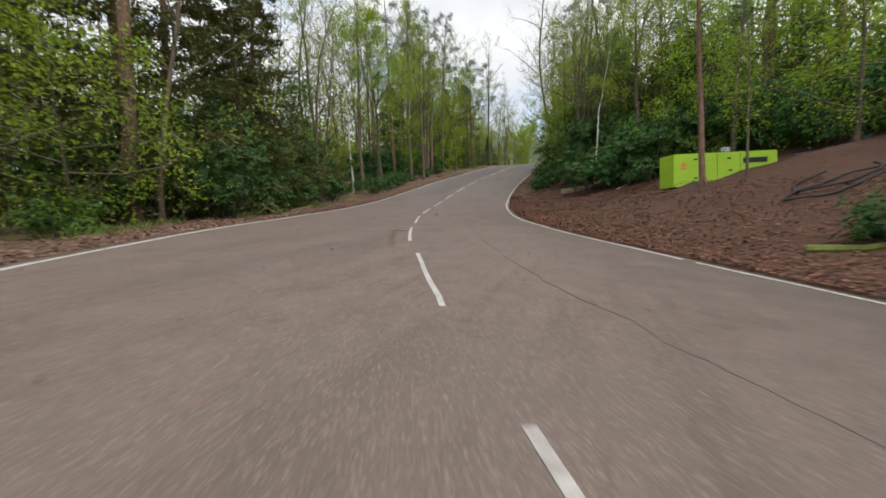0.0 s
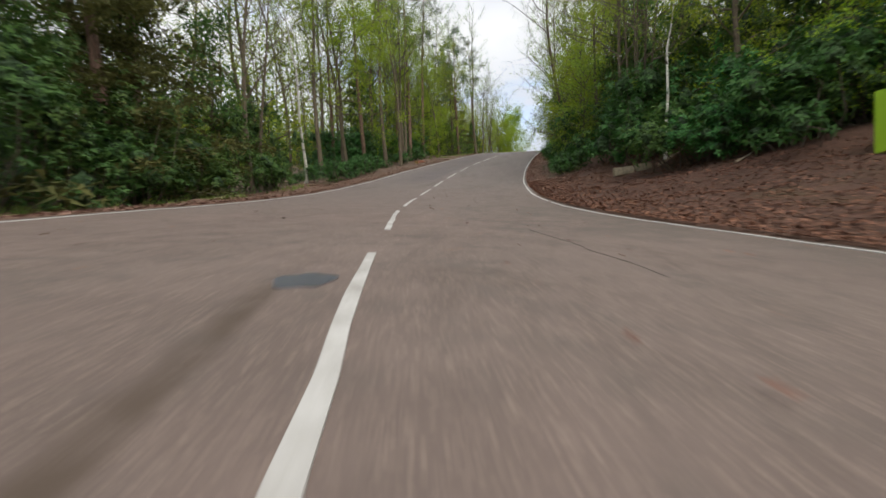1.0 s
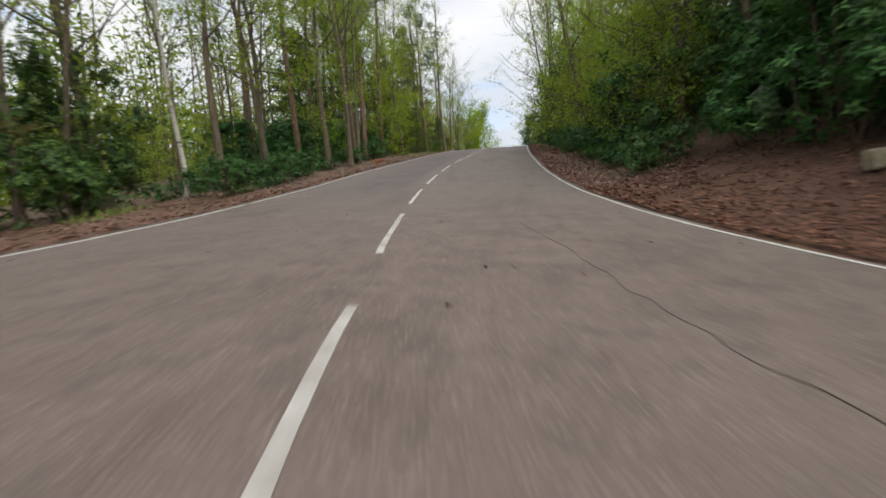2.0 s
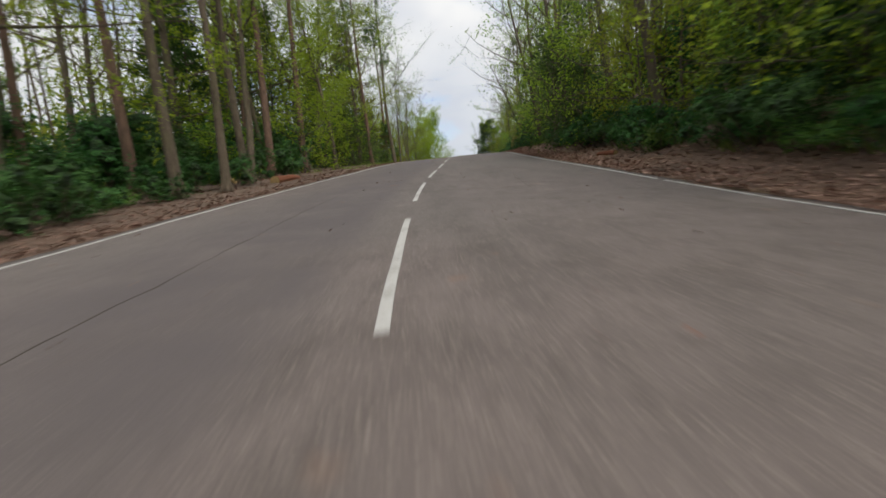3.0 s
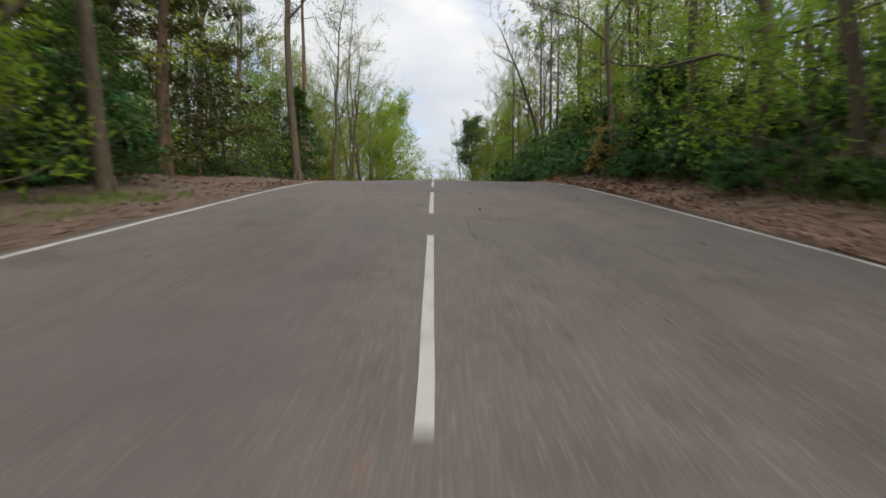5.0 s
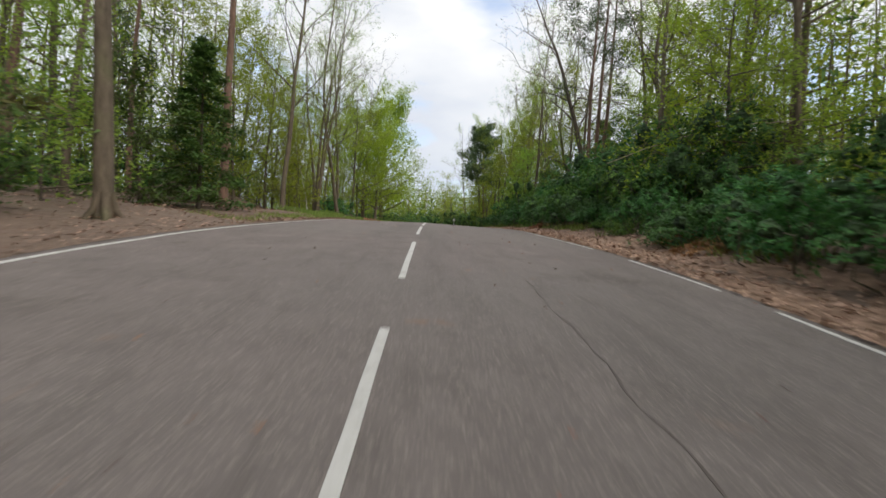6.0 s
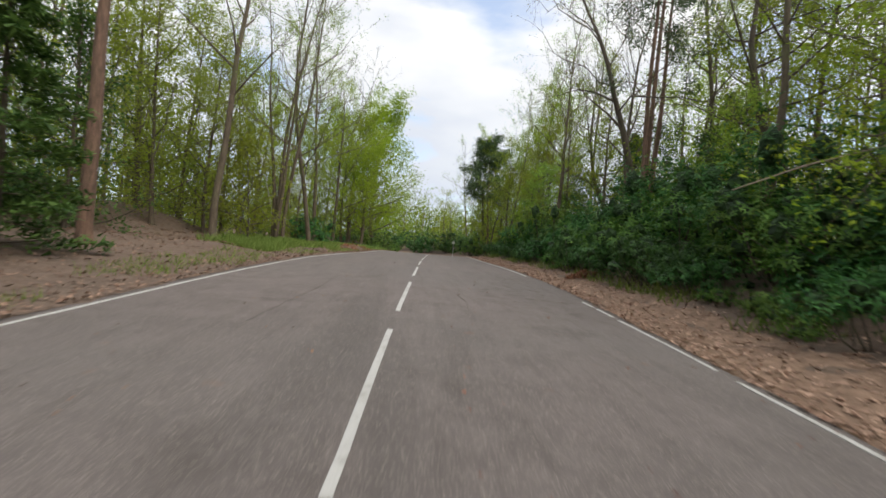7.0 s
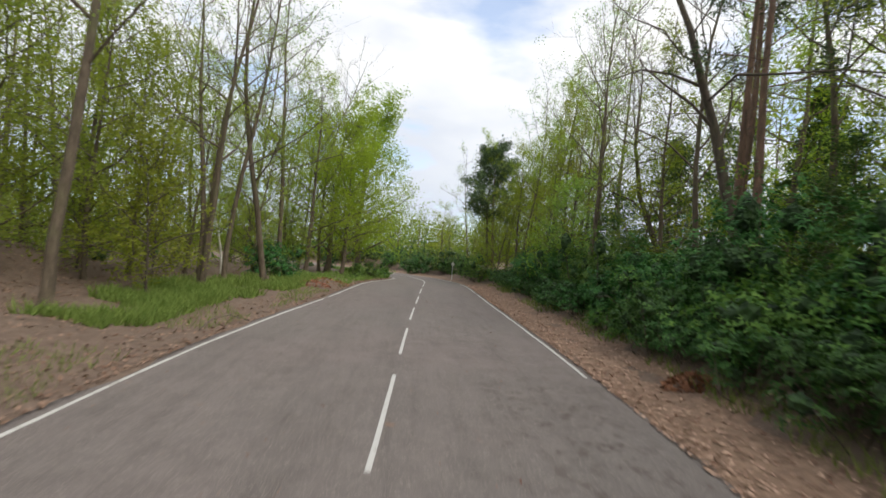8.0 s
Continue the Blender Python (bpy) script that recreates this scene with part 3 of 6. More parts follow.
# verges: the littered shoulders that run against the asphalt
for side, name in ((-1, "verge_left"), (1, "verge_right")):
    st = np.arange(-36, 204, 0.45)
    cols = np.array([0.0, 0.12, 0.3, 0.55, 0.9, 1.4, 2.0, 2.7])
    _, dd, e = at_station(st)
    cc, _, _ = at_station(st)
    wide = e[:, 0] if side < 0 else e[:, 2]
    ragged = 0.16 + 0.09 * ripple(st, st * 0, 1.7, 21 + side) + 0.05 * ripple(st, st * 0, 5.0, 23 + side)
    rows = []
    for k, q in enumerate(cols):
        o = side * (wide + ragged + q)
        x, y = cc[:, 0] + dd[:, 0] * o, cc[:, 1] + dd[:, 1] * o
        edge_z = road_lift(st, o * 0 + side * (wide + 0.1), 0.0)[:, 2]
        z = ground_z(x, y) + 0.02 + 0.015 * ripple(x, y, 6.0, 31)
        blend = smoothstep(0.0, 0.9, q)
        z = z * blend + (edge_z + (0.006 if k else -0.03) + 0.02 * q) * (1 - blend)
        if k == len(cols) - 1:
            z -= 0.08
        rows.append(np.stack([x, y, z], 1))
    fs = grid_faces(len(st), len(cols))
    v = mesh_object(name, np.stack(rows, 1).reshape(-1, 3), fs if side < 0 else [f[::-1] for f in fs], GROUND if side < 0 else SHOULDER, smooth=True)
    tagged(v, "road shoulder covered with brown leaf litter", "verge", kind="structure")


# joints and cracks in the asphalt
rng = np.random.RandomState(15)
for a, b_, o, wd in ((-7, 6.5, 1.62, 0.016), (9, 12.5, 1.8, 0.016), (29.5, 34.6, 1.40, 0.022), (35, 44.5, -1.8, 0.022), (43, 46, 2.2, 0.016), (69.6, 71.2, 0.54, 0.028),
                    (79.5, 84.5, 1.55, 0.024), (93.5, 100.0, -1.9, 0.016), (96, 101, 1.2, 0.014), (20, 27, 1.9, 0.014)):
    st = np.arange(a, b_, 0.22)
    wob = np.cumsum(rng.randn(len(st)) * 0.022)
    ribbon("crack", st, o + wob - np.linspace(0, wob[-1], len(st)), np.maximum(0.003, wd * (0.15 + 0.9 * rng.rand(len(st))) * np.clip(0.6 + ripple(st, st * 0, 1.1, 16), 0.1, 1)), SEAM, road, 0.004)


# ---- plants ----
class Growth:
    """Collects tubes (bark) and small leaf faces while a plant grows."""

    def __init__(self, seed):
        self.r = np.random.RandomState(seed)
        self.tubes = {}
        self.leaves = []

    def tube(self, key, pts, r0, r1, sides):
        self.tubes.setdefault(key, []).append((np.asarray(pts, float), r0, r1, sides))

    def bark(self, key):
        verts, faces = [], []
        for pts, r0, r1, sides in self.tubes.get(key, []):
            n, base = len(pts), len(verts)
            rad = r0 + (r1 - r0) * np.linspace(0, 1, n) ** 0.85
            tan = np.gradient(pts, axis=0)
            tan /= np.linalg.norm(tan, axis=1)[:, None] + 1e-9
            ref = np.where(np.abs(tan[:, 2:3]) < 0.9, (0.0, 0.0, 1.0), (1.0, 0.0, 0.0))
            u = np.cross(tan, ref)
            u /= np.linalg.norm(u, axis=1)[:, None] + 1e-9
            w = np.cross(tan, u)
            ang = np.arange(sides) * 2 * math.pi / sides
            ring = pts[:, None, :] + rad[:, None, None] * (u[:, None, :] * np.cos(ang)[None, :, None] + w[:, None, :] * np.sin(ang)[None, :, None])
            point = r1 < 0.0075 and sides == 3
            if point:
                verts.extend(ring[:-1].reshape(-1, 3))
                verts.append(pts[-1])
                faces.extend((base + (n - 2) * sides + j, base + (n - 2) * sides + (j + 1) % sides, len(verts) - 1) for j in range(sides))
            else:
                verts.extend(ring.reshape(-1, 3))
            for i in range(n - 2 if point else n - 1):
                for j in range(sides):
                    k = (j + 1) % sides
                    faces.append((base + i * sides + j, base + i * sides + k, base + (i + 1) * sides + k, base + (i + 1) * sides + j))
        return verts, faces

    def leaf(self, at, size, spread, count, flat=0.4, long=1.6, droop=0.0):
        """count leaves about each place of at."""
        at = np.repeat(np.asarray(at, float).reshape(-1, 3), count, 0)
        n = len(at)
        if not n:
            return
        r = self.r
        p = at + r.randn(n, 3) * spread
        nrm = r.randn(n, 3) * (1 - flat) + np.array([0, 0, flat * 1.6])
        nrm /= np.linalg.norm(nrm, axis=1)[:, None] + 1e-9
        a = np.cross(nrm, r.randn(n, 3))
        a /= np.linalg.norm(a, axis=1)[:, None] + 1e-9
        b = np.cross(nrm, a)
        a[:, 2] -= droop
        s = size * r.uniform(0.65, 1.3, (n, 1))
        self.leaves.append(np.stack([p - a * s * long * 0.4 + b * s * 0.3, p + a * s * long * 0.6, p - a * s * long * 0.25 - b * s * 0.5], 1))

    def leaf_along(self, shoots, size, spread, count, flat=0.35):
        """count leaves strung along each shoot, thicker towards its tip."""
        if not shoots:
            return
        a = np.repeat(np.array([w[0] for w in shoots]), count, 0)
        b = np.repeat(np.array([w[-1] for w in shoots]), count, 0)
        u = self.r.uniform(0, 1.08, (len(a), 1)) ** 0.7
        self.leaf(a + (b - a) * u, size, spread, 1, flat)

    def leaf_mesh(self):
        v, f, base = [], [], 0
        for block in self.leaves:
            n, k = block.shape[:2]
            v.append(block.reshape(-1, 3))
            f += (np.arange(n * k).reshape(n, k) + base).tolist()
            base += n * k
        return np.concatenate(v), f


def wander(r, start, direction, length, n, bend=0.15, lift=0.0):
    """A crooked line of n points."""
    d = np.array(direction, float)
    d /= np.linalg.norm(d)
    pts, step = [np.array(start, float)], length / (n - 1)
    for _ in range(n - 1):
        d = d + r.randn(3) * bend + (0, 0, lift)
        d /= np.linalg.norm(d)
        pts.append(pts[-1] + d * step)
    return np.array(pts)


def sample(pts, u):
    k = u * (len(pts) - 1)
    i = min(int(k), len(pts) - 2)
    return pts[i] + (pts[i + 1] - pts[i]) * (k - i)


def finish(g, name, bark, leaf_mat, label, category="tree", twig=TWIG):
    thing = new(name)
    tagged(thing, label, category)
    v, f = g.bark("trunk")
    if f:
        mesh_object("trunk", v, f, bark, thing, smooth=True)
    v, f = g.bark("branch")
    if f:
        tagged(mesh_object("branchwork", v, f, twig, thing), kind="stuff")
    if g.leaves:
        v, f = g.leaf_mesh()
        tagged(mesh_object("crown", v, f, leaf_mat, thing), kind="stuff")
    return thing


def flare(g, r0, spread=1.5, roots=5, depth=0.5):
    """Root buttresses at the foot of a trunk."""
    for k in range(roots):
        a = k * 6.283 / roots + g.r.uniform(-0.4, 0.4)
        out = np.array([math.cos(a), math.sin(a), 0])
        g.tube("trunk", [out * r0 * 0.4 + (0, 0, r0 * 2.6), out * r0 * 0.8 + (0, 0, r0 * 1.0), out * r0 * spread + (0, 0, 0.02), out * r0 * spread * 1.5 + (0, 0, -depth)],
               r0 * 0.55, r0 * 0.22, 5)


def broadleaf(name, seed, height, girth, first, reach, leaf_mat, label, bark=None, leaf=0.14, density=1.0, twigs=2, lean=(0, 0), limbs=15, up=0.45,
              stems=1, leaf_low=0.0, spread=0.3, per_end=3, subs=5, sweep=None, crook=0.045, bend=0.17, flat=0.4, thin=0.0):
    """A woodland tree: trunk, limbs, side branches, twigs and loose leaves."""
    g = Growth(seed)
    r = g.r
    for k in range(stems):
        a0 = r.uniform(0, 6.283)
        base = np.array([math.cos(a0), math.sin(a0), 0]) * (girth * 0.9 if stems > 1 else 0)
        hgt = height * (1 if k == 0 else r.uniform(0.72, 0.95))
        tilt = np.array([lean[0], lean[1], 1.0]) + (np.array([math.cos(a0), math.sin(a0), 0]) * 0.13 if stems > 1 else 0)
        trunk = wander(r, base - tilt * 0.4, tilt, hgt, 11, crook, 0.014)
        g.tube("trunk", trunk, girth * (1 if stems == 1 else 0.8), girth * 0.1, 8)
        n = limbs if stems == 1 else max(6, int(limbs * 0.7))
        for i in range(n):
            u = first + (0.97 - first) * ((i + r.uniform(0, 0.9)) / n)
            q = sample(trunk, u)
            az = i * 2.4 + r.uniform(-0.6, 0.6)
            steep = up + 0.6 * (u - first)
            out = np.array([math.cos(az), math.sin(az), steep])
            if sweep is not None:
                out = out + np.array([*sweep, 0.0])
            ln = reach * (1.1 - 0.6 * ((u - first) / (1 - first)) ** 1.4) * r.uniform(0.65, 1.2)
            limb = wander(r, q, out, ln, 5, bend, 0.06)
            lr = max(0.018, girth * 0.36 * (1 - u) + 0.014)
            g.tube("trunk" if lr > 0.045 else "branch", limb, lr, 0.010, 4)
            for j in range(subs):
                v = 0.15 + 0.85 * (j + r.uniform(0, 0.8)) / subs
                b0 = sample(limb, min(v, 0.99))
                d2 = (limb[-1] - limb[0]) / ln * 0.55 + r.randn(3) * 0.55 + (0, 0, 0.1 + 0.3 * up)
                sub = wander(r, b0, d2, ln * r.uniform(0.3, 0.55), 3, 0.22, 0.03)
                g.tube("branch", sub, max(0.008, lr * 0.34), 0.004, 3)
                shoots = [sub[:2], sub[1:]]
                for _ in range(twigs):
                    tw = wander(r, sample(sub, r.uniform(0.2, 0.98)), d2 + r.randn(3) * 0.7, ln * r.uniform(0.14, 0.34), 2, 0.2)
                    g.tube("branch", tw, 0.0065, 0.003, 3)
                    shoots.append(tw)
                g.leaf_along([w for w in shoots if r.uniform() < density * (1 - thin * u)], leaf, spread, per_end, flat)
        if leaf_low:
            for _ in range(int(50 * leaf_low)):
                q = sample(trunk, r.uniform(0.10, first + 0.1))
                tw = wander(r, q, (*r.randn(2), 0.1), r.uniform(1.0, 2.8), 3, 0.2)
                g.tube("branch", tw, 0.01, 0.004, 3)
                g.leaf_along([tw[:2], tw[1:]], leaf, spread * 1.2, 9, 0.4)
    if stems == 1:
        flare(g, girth)
    return finish(g, name, bark or BARK_GREY, leaf_mat, label)


def pine(name, seed, height, girth, label, first=0.62, reach=2.6, snags=7, lean=(0.0, 0.0), clumps=1.0, needle=0.09, limbs=17):
    """Scots pine: a bare reddish stem and flat dark clumps of needles."""
    g = Growth(seed)
    r = g.r
    trunk = wander(r, (0, 0, -0.4), (lean[0], lean[1], 1), height, 12, 0.02, 0.01)
    g.tube("trunk", trunk, girth, girth * 0.16, 10)
    for i in range(snags):
        q = sample(trunk, r.uniform(0.25, first))
        g.tube("branch", wander(r, q, (*r.randn(2), 0.05), r.uniform(0.5, 2.0), 4, 0.15), 0.022, 0.006, 4)
    n = limbs
    for i in range(n):
        u = first + (0.99 - first) * (i + r.uniform(0, 0.8)) / n
        az = i * 2.4 + r.uniform(-0.5, 0.5)
        ln = reach * (1.0 - 0.6 * ((u - first) / (1 - first)) ** 1.5) * r.uniform(0.6, 1.15)
        limb = wander(r, sample(trunk, min(u, 0.985)), (math.cos(az), math.sin(az), 0.25 + 0.4 * r.uniform()), ln, 6, 0.14, 0.04)
        g.tube("trunk" if u < 0.75 else "branch", limb, max(0.02, girth * 0.25 * (1.1 - u)), 0.01, 5)
        for j in range(5):
            b0 = sample(limb, min(0.99, 0.35 + 0.65 * (j + r.uniform(0, 0.9)) / 5))
            sub = wander(r, b0, (limb[-1] - limb[0]) / ln + r.randn(3) * 0.6, ln * r.uniform(0.2, 0.4), 3, 0.2)
            g.tube("branch", sub, 0.011, 0.004, 3)
            g.leaf([sub[-1], sub[1]], needle, 0.24 * needle / 0.09, int(16 * clumps), 0.25, 3.4)
    flare(g, girth, 1.3, 4)
    return finish(g, name, BARK_PINE, NEEDLES, label)


def conifer(name, seed, height, girth, reach, label, leaf_mat, first=0.06, sprays=1.0, dense=1.0, bark=None):
    """A feathery conifer with drooping layered sprays."""
    g = Growth(seed)
    r = g.r
    trunk = wander(r, (0, 0, -0.4), (0, 0, 1), height, 10, 0.015)
    g.tube("trunk", trunk, girth, 0.02, 9)
    n = int(44 * dense)
    for i in range(n):
        u = first + (0.97 - first) * (i + r.uniform(0, 0.9)) / n
        az = i * 2.399 + r.uniform(-0.3, 0.3)
        ln = reach * (1.08 - u) * r.uniform(0.75, 1.2)
        limb = wander(r, sample(trunk, u), (math.cos(az), math.sin(az), 0.12), ln, 6, 0.07, -0.05)
        g.tube("branch", limb, max(0.012, 0.05 * (1 - u)), 0.005, 3)
        for v in np.linspace(0.25, 1.0, 6):
            for sgn in (-1, 1):
                side = np.array([-math.sin(az), math.cos(az), 0]) * sgn
                p0 = sample(limb, min(v, 0.99))
                tw = wander(r, p0, side + np.array([math.cos(az), math.sin(az), -0.15]) * 0.7, ln * 0.32 * (1.25 - v), 3, 0.12, -0.05)
                g.leaf(tw, 0.15, 0.14, max(1, int(5 * sprays)), 0.6, 2.4, 0.15)
    return finish(g, name, bark or BARK_DARK, leaf_mat, label)


def shrub(name, seed, radius, height, leaf_mat, label, whorls=230, leaf=0.095, long=2.7, core=0.5, category="shrub", per=5, lean_build=False, mounds=14, fat=0.86):
    """An evergreen shrub: crooked stems, added cores coloured as inner shade and whorls of long leaves on lumpy mounds.
    """
    g = Growth(seed)
    r = g.r
    lobes = [(np.array([r.uniform(-0.74, 0.74) * radius, r.uniform(-0.74, 0.74) * radius, height * r.uniform(0.12, 0.74)]),
              fat * radius * r.uniform(0.27, 0.5), fat * height * r.uniform(0.18, 0.34)) for _ in range(mounds)]
    for c, a, b in lobes:
        for _ in range(1):
            foot = np.array([*(c[:2] * 0.35 + r.randn(2) * 0.12), -0.3])
            top = c + r.randn(3) * 0.25 * a
            mid = (foot + top) / 2 + r.randn(3) * 0.18 * radius
            g.tube("trunk", [foot, mid, top], 0.035, 0.012, 3)
    # added closed cores, coloured dark so that gaps look like deep shade
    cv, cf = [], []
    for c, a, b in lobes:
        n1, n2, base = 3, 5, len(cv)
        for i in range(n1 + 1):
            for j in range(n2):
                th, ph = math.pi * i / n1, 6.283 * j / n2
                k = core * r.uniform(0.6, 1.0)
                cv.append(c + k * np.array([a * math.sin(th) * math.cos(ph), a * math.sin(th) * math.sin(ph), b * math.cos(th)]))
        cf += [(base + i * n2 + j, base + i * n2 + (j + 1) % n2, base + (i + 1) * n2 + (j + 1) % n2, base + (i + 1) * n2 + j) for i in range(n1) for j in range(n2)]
    quads = []
    share = np.array([a * b for _, a, b in lobes])
    for w in r.choice(len(lobes), whorls, p=share / share.sum()):
        c, a, b = lobes[w]
        d = r.randn(3)
        d[2] = abs(d[2]) - 0.7
        d /= np.linalg.norm(d)
        k = r.uniform(0.76, 1.10) + (r.uniform(0.1, 0.6) if r.uniform() < 0.24 else 0)
        p = c + k * d * np.array([a, a, b]) + r.randn(3) * 0.05
        if p[2] < 0.05:
            p[2] = r.uniform(0.05, 0.3)
        axis = d * 0.6 + np.array([0, 0, 0.7]) + r.randn(3) * 0.3
        axis /= np.linalg.norm(axis)
        e1 = np.cross(axis, r.randn(3))
        e1 /= np.linalg.norm(e1)
        e2 = np.cross(axis, e1)
        for q in range(per):
            t = q * 6.283 / per + r.uniform(-0.3, 0.3)
            out = e1 * math.cos(t) + e2 * math.sin(t)
            out = out + axis * r.uniform(-0.25, 0.35)
            wd = np.cross(axis, out)
            s = leaf * r.uniform(0.75, 1.25)
            ln = s * long
            if lean_build:
                quads.append([p - wd * s * 0.45 + out * 0.03, p + wd * s * 0.5 + out * ln * 0.35, p + out * ln - axis * ln * 0.18])
                continue
            quads.append([p + out * 0.02, p + out * ln * 0.5 + wd * s * 0.55 + axis * 0.012, p + out * ln - axis * ln * 0.18, p + out * ln * 0.5 - wd * s * 0.55 + axis * 0.012])
    g.leaves.append(np.array(quads))
    thing = new(name)
    tagged(thing, label, category)
    v, f = g.bark("trunk")
    tagged(mesh_object("stem_clump", v, f, BARK_DARK, thing), kind="stuff")
    mesh_object("inner_foliage", cv, cf, CORE_SHADE, thing, smooth=True)
    v, f = g.leaf_mesh()
    tagged(mesh_object("foliage", v, f, leaf_mat, thing), kind="stuff")
    return thing


KEEP = []
GROUPS = {"tree": "trees of the wood", "pine_tree": "pines beside the road", "conifer_tree": "dark conifers of the wood", "rhododendron": "rhododendrons of the hedge", "shrub": "low shrubs of the hedge",
          "laurel_bush": "laurels of the hedge", "sapling": "saplings under the trees", "beech_tree": "beeches in new leaf", "evergreen_tree": "evergreens of the wood", "holly_tree": "hollies of the wood",
          "birch_tree": "birches of the wood", "oak_tree": "crooked oaks beside the road"}


def plant(template, x, y, turn=0.0, scale=1.0, sink=0.05, squash=1.0, lean=0.0, group="", label=""):
    z = float(ground_z(x, y)[0]) - sink
    m = pose(x, y, z, lean, 0, turn) @ Matrix.Diagonal((scale, scale, scale * squash, 1))
    ob = copy_thing(template, m)
    tagged(ob, group=group or GROUPS[template.name.split(".")[0]])
    if label:
        tagged(ob, label)
    KEEP.append(ob)
    return ob


def by_road(s, off):
    p = road_point(s, off)[0]
    return float(p[0]), float(p[1])


def drop_templates(items):
    for thing in items:
        for o in (*thing.children_recursive, thing):
            bpy.data.objects.remove(o)


# ---- the kinds of tree and shrub ----
T = {}
TALL, BARE, FRESH = "tall slender woodland tree with pale spring leaves", "tall bare tree with fine twigs just coming into bud", "woodland tree in fresh bright green leaf"
T["tall"] = [broadleaf("tree", 10 + k, h, g, 0.30, 5.2, LEAF_SPRING, TALL, density=0.9, limbs=16, leaf=0.076, per_end=15, spread=0.15, up=0.8, twigs=5, thin=0.7, crook=0.055)
             for k, (h, g) in enumerate(((23, 0.19), (20, 0.15), (25, 0.22)))]
T["bare"] = [broadleaf("tree", 20 + k, h, g, 0.26, 5.4, LEAF_BUD, BARE, density=0.8, limbs=17, leaf=0.045, per_end=2, twigs=6, up=1.0, crook=0.065, spread=0.05)
             for k, (h, g) in enumerate(((21, 0.16), (18, 0.13), (23, 0.19)))]
T["green"] = [broadleaf("tree", 30 + k, h, g, 0.14, 4.8, LEAF_BRIGHT, FRESH, density=1.0, limbs=18, leaf=0.097, per_end=22, up=0.35, leaf_low=0.9, spread=0.17, twigs=2, flat=0.38)
              for k, (h, g) in enumerate(((16, 0.2), (20, 0.24)))]
T["canopy"] = [broadleaf("beech_tree", 33, 19, 0.2, 0.27, 6.4, LEAF_BRIGHT, "tall beech with a spreading bright green crown", density=1.0, limbs=24, leaf=0.112, per_end=40, up=0.12, spread=0.26, twigs=2, flat=0.4, sweep=(0.4, -0.15))]
T["olive"] = [broadleaf("tree", 35 + k, h, g, 0.12, 4.0, LEAF_OLIVE, "young tree with yellowish olive spring leaves", density=1.0, limbs=17, leaf=0.086, per_end=21, up=0.55, leaf_low=0.9, spread=0.17, twigs=2)
              for k, (h, g) in enumerate(((13, 0.14), (10, 0.11)))]
T["round"] = [broadleaf("tree", 40, 13, 0.26, 0.14, 4.7, LEAF_BRIGHT, "broad round-headed tree in yellow-green leaf", density=1.0, limbs=34, leaf=0.115, per_end=26, up=0.4, spread=0.26, twigs=2, subs=6)]
T["multi"] = [broadleaf("tree", 45, 20, 0.22, 0.36, 4.6, LEAF_SPRING, "forked tree with several stems and pale leaves", density=0.9, limbs=11, stems=3, leaf=0.07, per_end=10, spread=0.16, twigs=4, up=0.6),
              broadleaf("tree", 46, 13, 0.08, 0.35, 3.2, LEAF_SPRING, "clump of thin leaning stems with pale leaves", density=0.9, limbs=9, stems=5, leaf=0.07, per_end=12, twigs=2, subs=4, spread=0.14)]
T["birch"] = [broadleaf("birch_tree", 50, 15, 0.11, 0.42, 2.6, LEAF_SPRING, "white-barked birch tree with thin twigs", bark=BARK_BIRCH, density=0.8, limbs=13, leaf=0.06, per_end=8, up=0.7, crook=0.07, twigs=4, spread=0.1)]
T["pine"] = [pine("pine_tree", 60 + k, h, g, "tall pine with reddish bark and dark needles", first=f, reach=3.4, clumps=1.15) for k, (h, g, f) in enumerate(((23, 0.23, 0.5), (20, 0.19, 0.42), (25, 0.25, 0.55)))]
T["full_pine"] = [pine("pine_tree", 65, 17, 0.22, "broad dark-crowned pine beside the far bend", first=0.42, reach=3.9, clumps=2.7, needle=0.14, limbs=32)]
T["conifer"] = [conifer("conifer_tree", 70, 19, 0.42, 5.8, "large conifer with red bark and drooping olive sprays", LEAF_HEMLOCK, sprays=1.3, dense=1.35, bark=BARK_PINE),
                conifer("conifer_tree", 71, 10, 0.16, 3.2, "dense dark evergreen tree leafy to the ground", LEAF_EVER, sprays=1.0, dense=1.0)]
T["sapling"] = [broadleaf("sapling", 80 + k, h, 0.035, 0.12, 1.7, LEAF_BRIGHT, "slim sapling with fresh bright green leaves", density=1.0, limbs=12, leaf=0.08, per_end=12, twigs=1, subs=4, up=0.2, spread=0.16, bark=BARK_DARK, flat=0.4)
                for k, h in enumerate((4.0, 3.0, 5.5))]
T["under"] = [broadleaf("sapling", 85 + k, h, 0.05, 0.08, 2.4, m, "young understorey tree with pale green leaves", density=1.0, limbs=14, leaf=0.092, per_end=14, twigs=1, subs=5, up=0.35, spread=0.19, bark=BARK_DARK)
              for k, (h, m) in enumerate(((6.5, LEAF_SPRING), (5.0, LEAF_OLIVE)))]
T["drape"] = [broadleaf("beech_tree", 88 + k, h, g, 0.1, 4.4, LEAF_BRIGHT, "beech tree with layered sprays of bright new leaves", density=1.0, limbs=20, leaf=0.082, per_end=17, twigs=2, up=0.02, spread=0.17, leaf_low=0.6, bark=BARK_DARK, flat=0.45)
              for k, (h, g) in enumerate(((11, 0.11), (8, 0.08)))]
